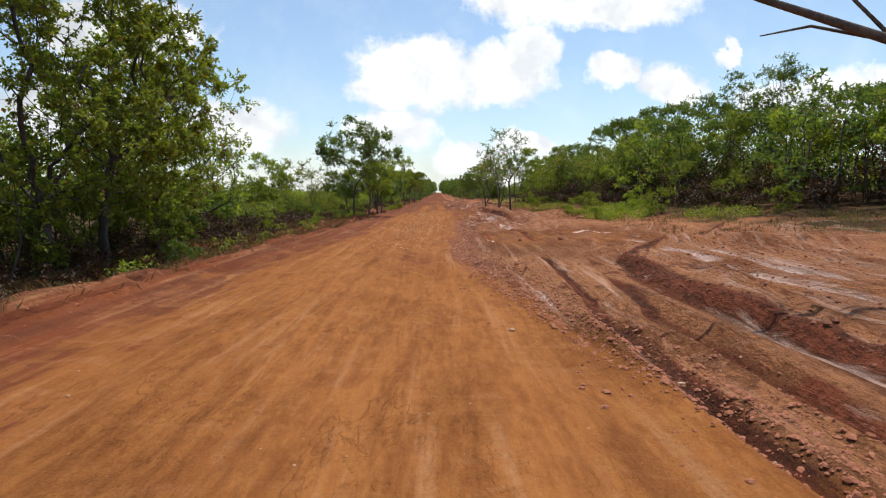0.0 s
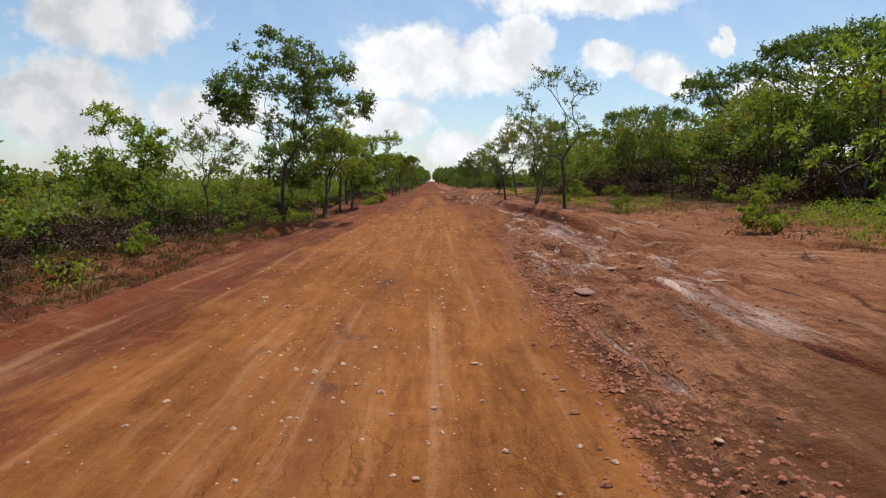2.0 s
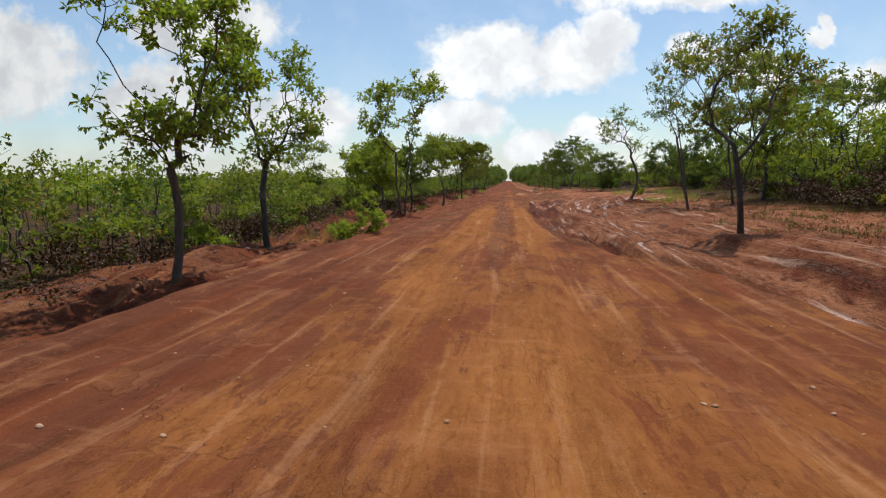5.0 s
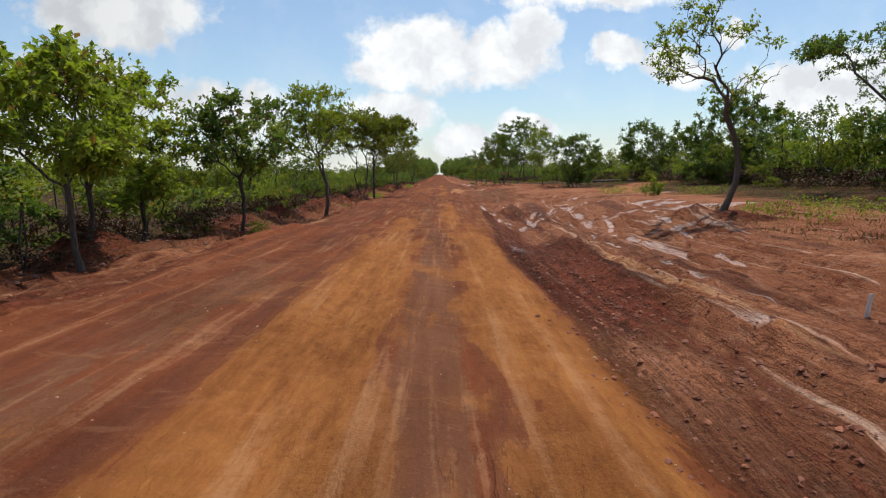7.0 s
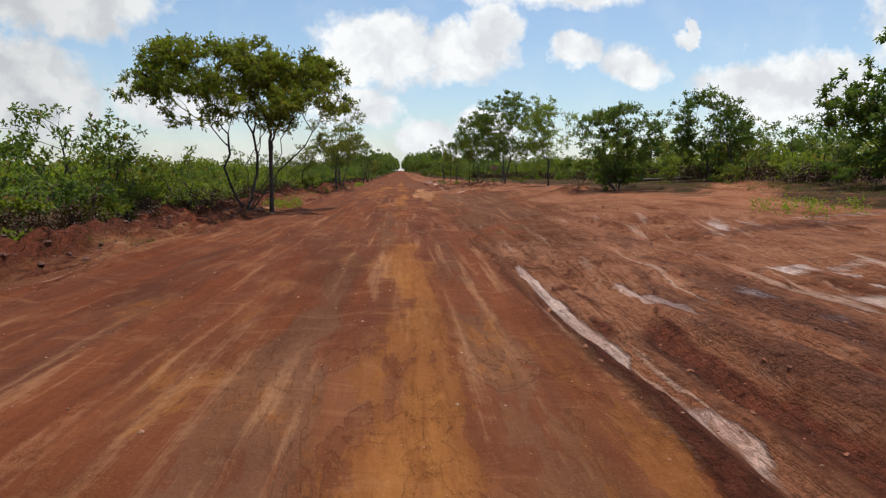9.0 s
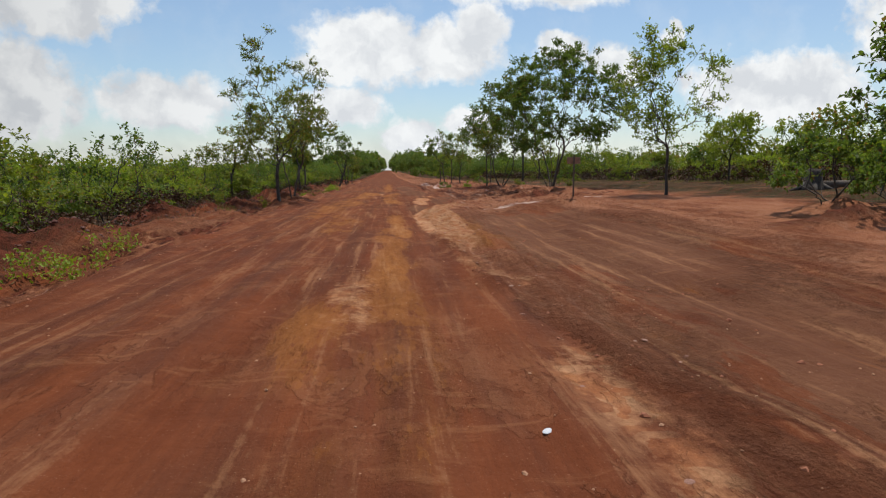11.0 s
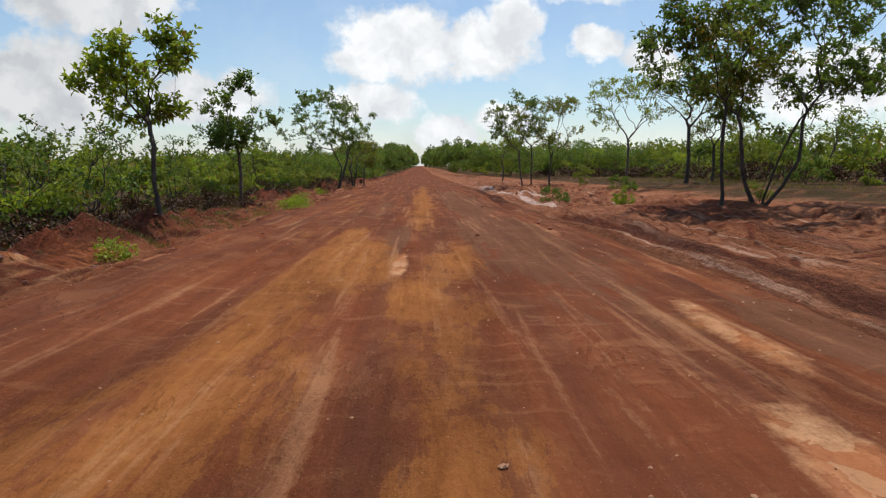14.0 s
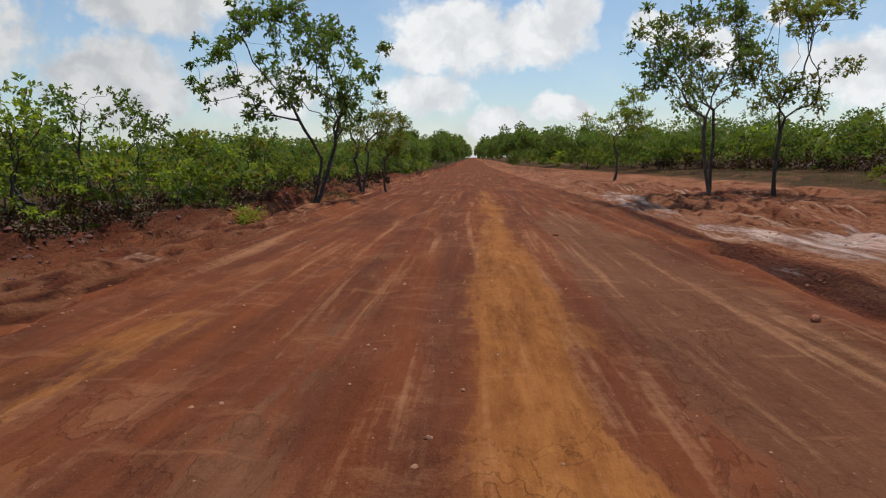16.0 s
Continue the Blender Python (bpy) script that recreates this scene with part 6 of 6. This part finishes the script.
def pebble_bed(name, pts, sizes, label, category, mat, seed):
    """Countless small lumps in one mesh."""
    g = np.random.default_rng(seed)
    top = [(0.5 * math.cos(2.094 * i + 0.3), 0.5 * math.sin(2.094 * i + 0.3), 0.75) for i in range(3)]
    rim = [(math.cos(1.2566 * i), math.sin(1.2566 * i), -0.05) for i in range(5)]
    low = [(0.6 * math.cos(2.094 * i), 0.6 * math.sin(2.094 * i), -0.7) for i in range(3)]
    ico = np.array(top + rim + low)
    tri = np.array([(0, 1, 2), (3, 4, 0), (4, 1, 0), (4, 5, 1), (5, 6, 1), (6, 2, 1), (6, 7, 2), (7, 0, 2), (7, 3, 0),
                    (4, 3, 8), (5, 4, 9), (4, 8, 9), (6, 5, 9), (7, 6, 10), (6, 9, 10), (3, 7, 10), (3, 10, 8)])
    n = len(pts)
    a = g.uniform(0, 6.28, n)
    c, s = np.cos(a), np.sin(a)
    jit = ico[None] * g.uniform(0.7, 1.3, (n, 11, 3)) * sizes[:, None, None] * [1, 0.8, 0.55]
    x = jit[..., 0] * c[:, None] - jit[..., 1] * s[:, None]
    y = jit[..., 0] * s[:, None] + jit[..., 1] * c[:, None]
    co = np.stack([x + pts[:, :1], y + pts[:, 1:2], jit[..., 2] + (land(pts[:, 0], pts[:, 1]) + sizes * 0.15)[:, None]], -1).reshape(-1, 3)
    t = (np.arange(n)[:, None, None] * 11 + tri[None]).reshape(-1, 3)
    return tagged(part(name, mesh_from(name, co, tris=t, smooth=False), mat, None), label, category, kind="stuff")


k1 = along(7000, 62, lambda g, y: g.uniform(-4.4, 4.2, len(y)), 9, 222)
pebble_bed("pebbles", k1, np.random.default_rng(63).gamma(1.6, 0.0036, len(k1)) + 0.003, "small pebbles scattered over the road", "pebbles", STONE, 64)
k3 = along(1500, 75, lambda g, y: g.normal(size=len(y)) * 1.1 - 0.6, 24, 66)
pebble_bed("pebbles", k3, np.random.default_rng(76).gamma(1.8, 0.0062, len(k3)) + 0.005, "pale ironstone chips lying on the packed road", "pebbles", STONE, 77)
k2 = np.concatenate([along(10000, 78, lambda g, y: right_edge(y) + np.abs(g.normal(size=len(y))) * 0.45 + 0.02, 9, 47),
                     along(6000, 65, lambda g, y: right_edge(y) + g.normal(size=len(y)) * 0.38 + 0.45, 9, 46),
                     along(5500, 70, lambda g, y: right_edge(y) + g.uniform(0, 3.2, len(y)), 36, 64),
                     along(3800, 66, lambda g, y: right_edge(y) + g.gamma(1.5, 0.9, len(y)), 60, 224),
                     along(5200, 67, lambda g, y: left_edge(y) - g.gamma(1.5, 1.1, len(y)) + 0.15, 9, 224)])
pebble_bed("loose_earth", k2, np.minimum(np.random.default_rng(68).gamma(1.4, 0.0075, len(k2)) + 0.004, 0.04), "crumbled red earth along the road's edges", "earth", CLOD, 69)


def plate_side(g, y):
    return np.interp(y, [4, 10, 13.8, 16, 18, 20.5, 22, 26, 31, 33], [4.4, 4.2, 4.0, 3.8, 3.8, 4.1, 4.8, 7.4, 11, 15]) + np.abs(g.normal(size=len(y))) * 0.4 - 0.1


k5 = np.concatenate([along(5200, 82, lambda g, y: 1.9 + g.normal(size=len(y)) * 0.45, 86, 112), along(2600, 83, lambda g, y: g.uniform(2.6, 7.0, len(y)), 74, 118),
                     along(900, 84, plate_side, 9, 30), along(2200, 85, lambda g, y: g.uniform(4.2, 10.5, len(y)), 9, 24), along(1500, 86, lambda g, y: g.uniform(5.0, 9.5, len(y)), 162, 218)])
pebble_bed("mud_lumps", k5, np.minimum(np.random.default_rng(87).gamma(1.3, 0.0075, len(k5)) + 0.004, 0.045), "small lumps of red mud churned up by wheels", "earth", CLOD_RED, 88)
k4 = along(4200, 79, lambda g, y: left_edge(y) - 3.6 - 0.5 * np.sin(y * 0.13) + g.normal(size=len(y)) * 0.75, 58, 245)
pebble_bed("earth_clods", k4, np.minimum(np.random.default_rng(80).gamma(1.5, 0.026, len(k4)) + 0.012, 0.10), "dark red clods of earth banked up beside the road", "earth", CLOD_DARK, 81)


# ------------------------------------------------------------------ the sign on its post
def board_mesh(name, sx, sy, sz, bevel):
    bm = bmesh.new()
    bmesh.ops.create_cube(bm, size=1)
    bmesh.ops.scale(bm, vec=(sx, sy, sz), verts=bm.verts)
    bmesh.ops.bevel(bm, geom=bm.edges[:], offset=bevel, segments=2, affect="EDGES")
    me = bpy.data.meshes.new(name)
    bm.to_mesh(me)
    bm.free()
    return me


RUST = Mat("weathered_sign_back")
RUST.set(RUST.mix(RUST.span(RUST.noise(9, 6), 0.4, 0.65), (0.33, 0.185, 0.115), (0.22, 0.115, 0.070)), 0.7, RUST.noise(20, 5), 0.3, 0.01)
POST = bark_material("sign_post_wood", (0.09, 0.06, 0.045), (0.16, 0.11, 0.08))
sign = tagged(new("sign"), "small weathered brown sign board on a thin post", "sign")
post = part("post", board_mesh("post", 0.055, 0.055, 1.62, 0.006), POST, sign)
post.location = (0, 0, 0.72)
plate = part("board", board_mesh("board", 0.54, 0.016, 0.26, 0.006), RUST.m, sign, "weathered brown board seen from its back")
plate.location = (0.0, 0.038, 1.32)
stand(sign, 7.25, 159.9, 4, 1.0, 0.0)


# ------------------------------------------------------------------ small litter
STAKE = bark_material("bleached_wood", (0.66, 0.61, 0.55), (0.80, 0.76, 0.70))
stake = tagged(part("stake", board_mesh("stake", 0.055, 0.028, 0.42, 0.005), STAKE, None), "short bleached wooden stake stuck in the mud", "stake")
stake.matrix_basis = pose(4.65, 94.6, float(land(4.65, 94.6)) + 0.06, 4, 6, 20)
FILM = Mat("white_plastic")
FILM.set(FILM.mix(FILM.span(FILM.noise(18, 4), 0.4, 0.6), (0.72, 0.72, 0.74), (0.58, 0.58, 0.62)), 0.4, FILM.noise(22, 5), 0.6, 0.01)
scrap = lump(77, 0.35)
scrap.materials.append(FILM.m)
scrap_ob = tagged(new("plastic_scrap", scrap), "crumpled white plastic scrap on the verge", "litter")
scrap_ob.matrix_basis = pose(-4.55, 114.6, float(land(-4.55, 114.6)) + 0.02, 0, 0, 30) @ Matrix.Scale(0.2, 4)


def limb_mesh(name, pts, radii, sides=9, seed=0):
    """A worn round limb along points, closed at both ends."""
    g = np.random.default_rng(seed)
    n = len(pts)
    co, quads = tubes([list(range(n))], np.array(pts, float), np.array(radii, float), sides)
    co = co * 1.0 + g.normal(size=co.shape) * 0.06 * min(radii)
    ends = np.array([pts[0], pts[-1]], float)
    base = len(co)
    tris = [(base, (i + 1) % sides, i) for i in range(sides)]
    tris += [(base + 1, (n - 1) * sides + i, (n - 1) * sides + (i + 1) % sides) for i in range(sides)]
    return mesh_from(name, np.concatenate([co, ends]), quads=quads, tris=np.array(tris))


stump = tagged(new("tree_stump"), "dark weathered tree stump with spreading roots", "stump")
part("trunk", limb_mesh("trunk", [(0, 0, -0.1), (0.01, 0, 0.08), (0.02, 0.01, 0.3), (0.03, 0.01, 0.62), (0.05, 0.02, 0.78)], [0.52, 0.42, 0.33, 0.29, 0.26], 11, 3), BARK_DARK, stump)
for k in range(5):
    c, d = math.cos(k * 1.3 + 0.4), math.sin(k * 1.3 + 0.4)
    part("root", limb_mesh("root", [(0.2 * c, 0.2 * d, 0.22), (0.5 * c, 0.5 * d, 0.06), (0.85 * c, 0.8 * d, -0.06)], [0.13, 0.09, 0.04], 7, 5 + k), BARK_DARK, stump)
stand(stump, 16.2, 158.8, 0, 1.0, 0.0)
log = tagged(new("fallen_log"), "grey fallen tree trunk lying on the ground", "log")
part("trunk", limb_mesh("trunk", [(0, 0, 0.16), (1.6, 0.4, 0.20), (3.4, 0.7, 0.26), (5.2, 1.3, 0.34), (7.0, 1.6, 0.46)], [0.17, 0.16, 0.14, 0.12, 0.08], 9, 11), BARK_GREY, log)
part("branch", limb_mesh("branch", [(3.4, 0.7, 0.3), (4.2, 0.2, 0.5), (5.0, -0.2, 0.42)], [0.07, 0.05, 0.02], 7, 12), BARK_GREY, log)
stand(log, 17.2, 159.6, 0, 1.0, 0.02)
for x, y, w in ((1.05, 139.45, 0.10), (-5.0, 140.5, 0.09)):
    bit = tagged(new("paper_scrap", scrap), "crumpled white scrap lying on the red earth", "litter")
    bit.matrix_basis = pose(x, y, float(land(x, y)) + 0.012, 0, 0, 50) @ Matrix.Diagonal((w, w * 0.6, w * 0.5, 1))
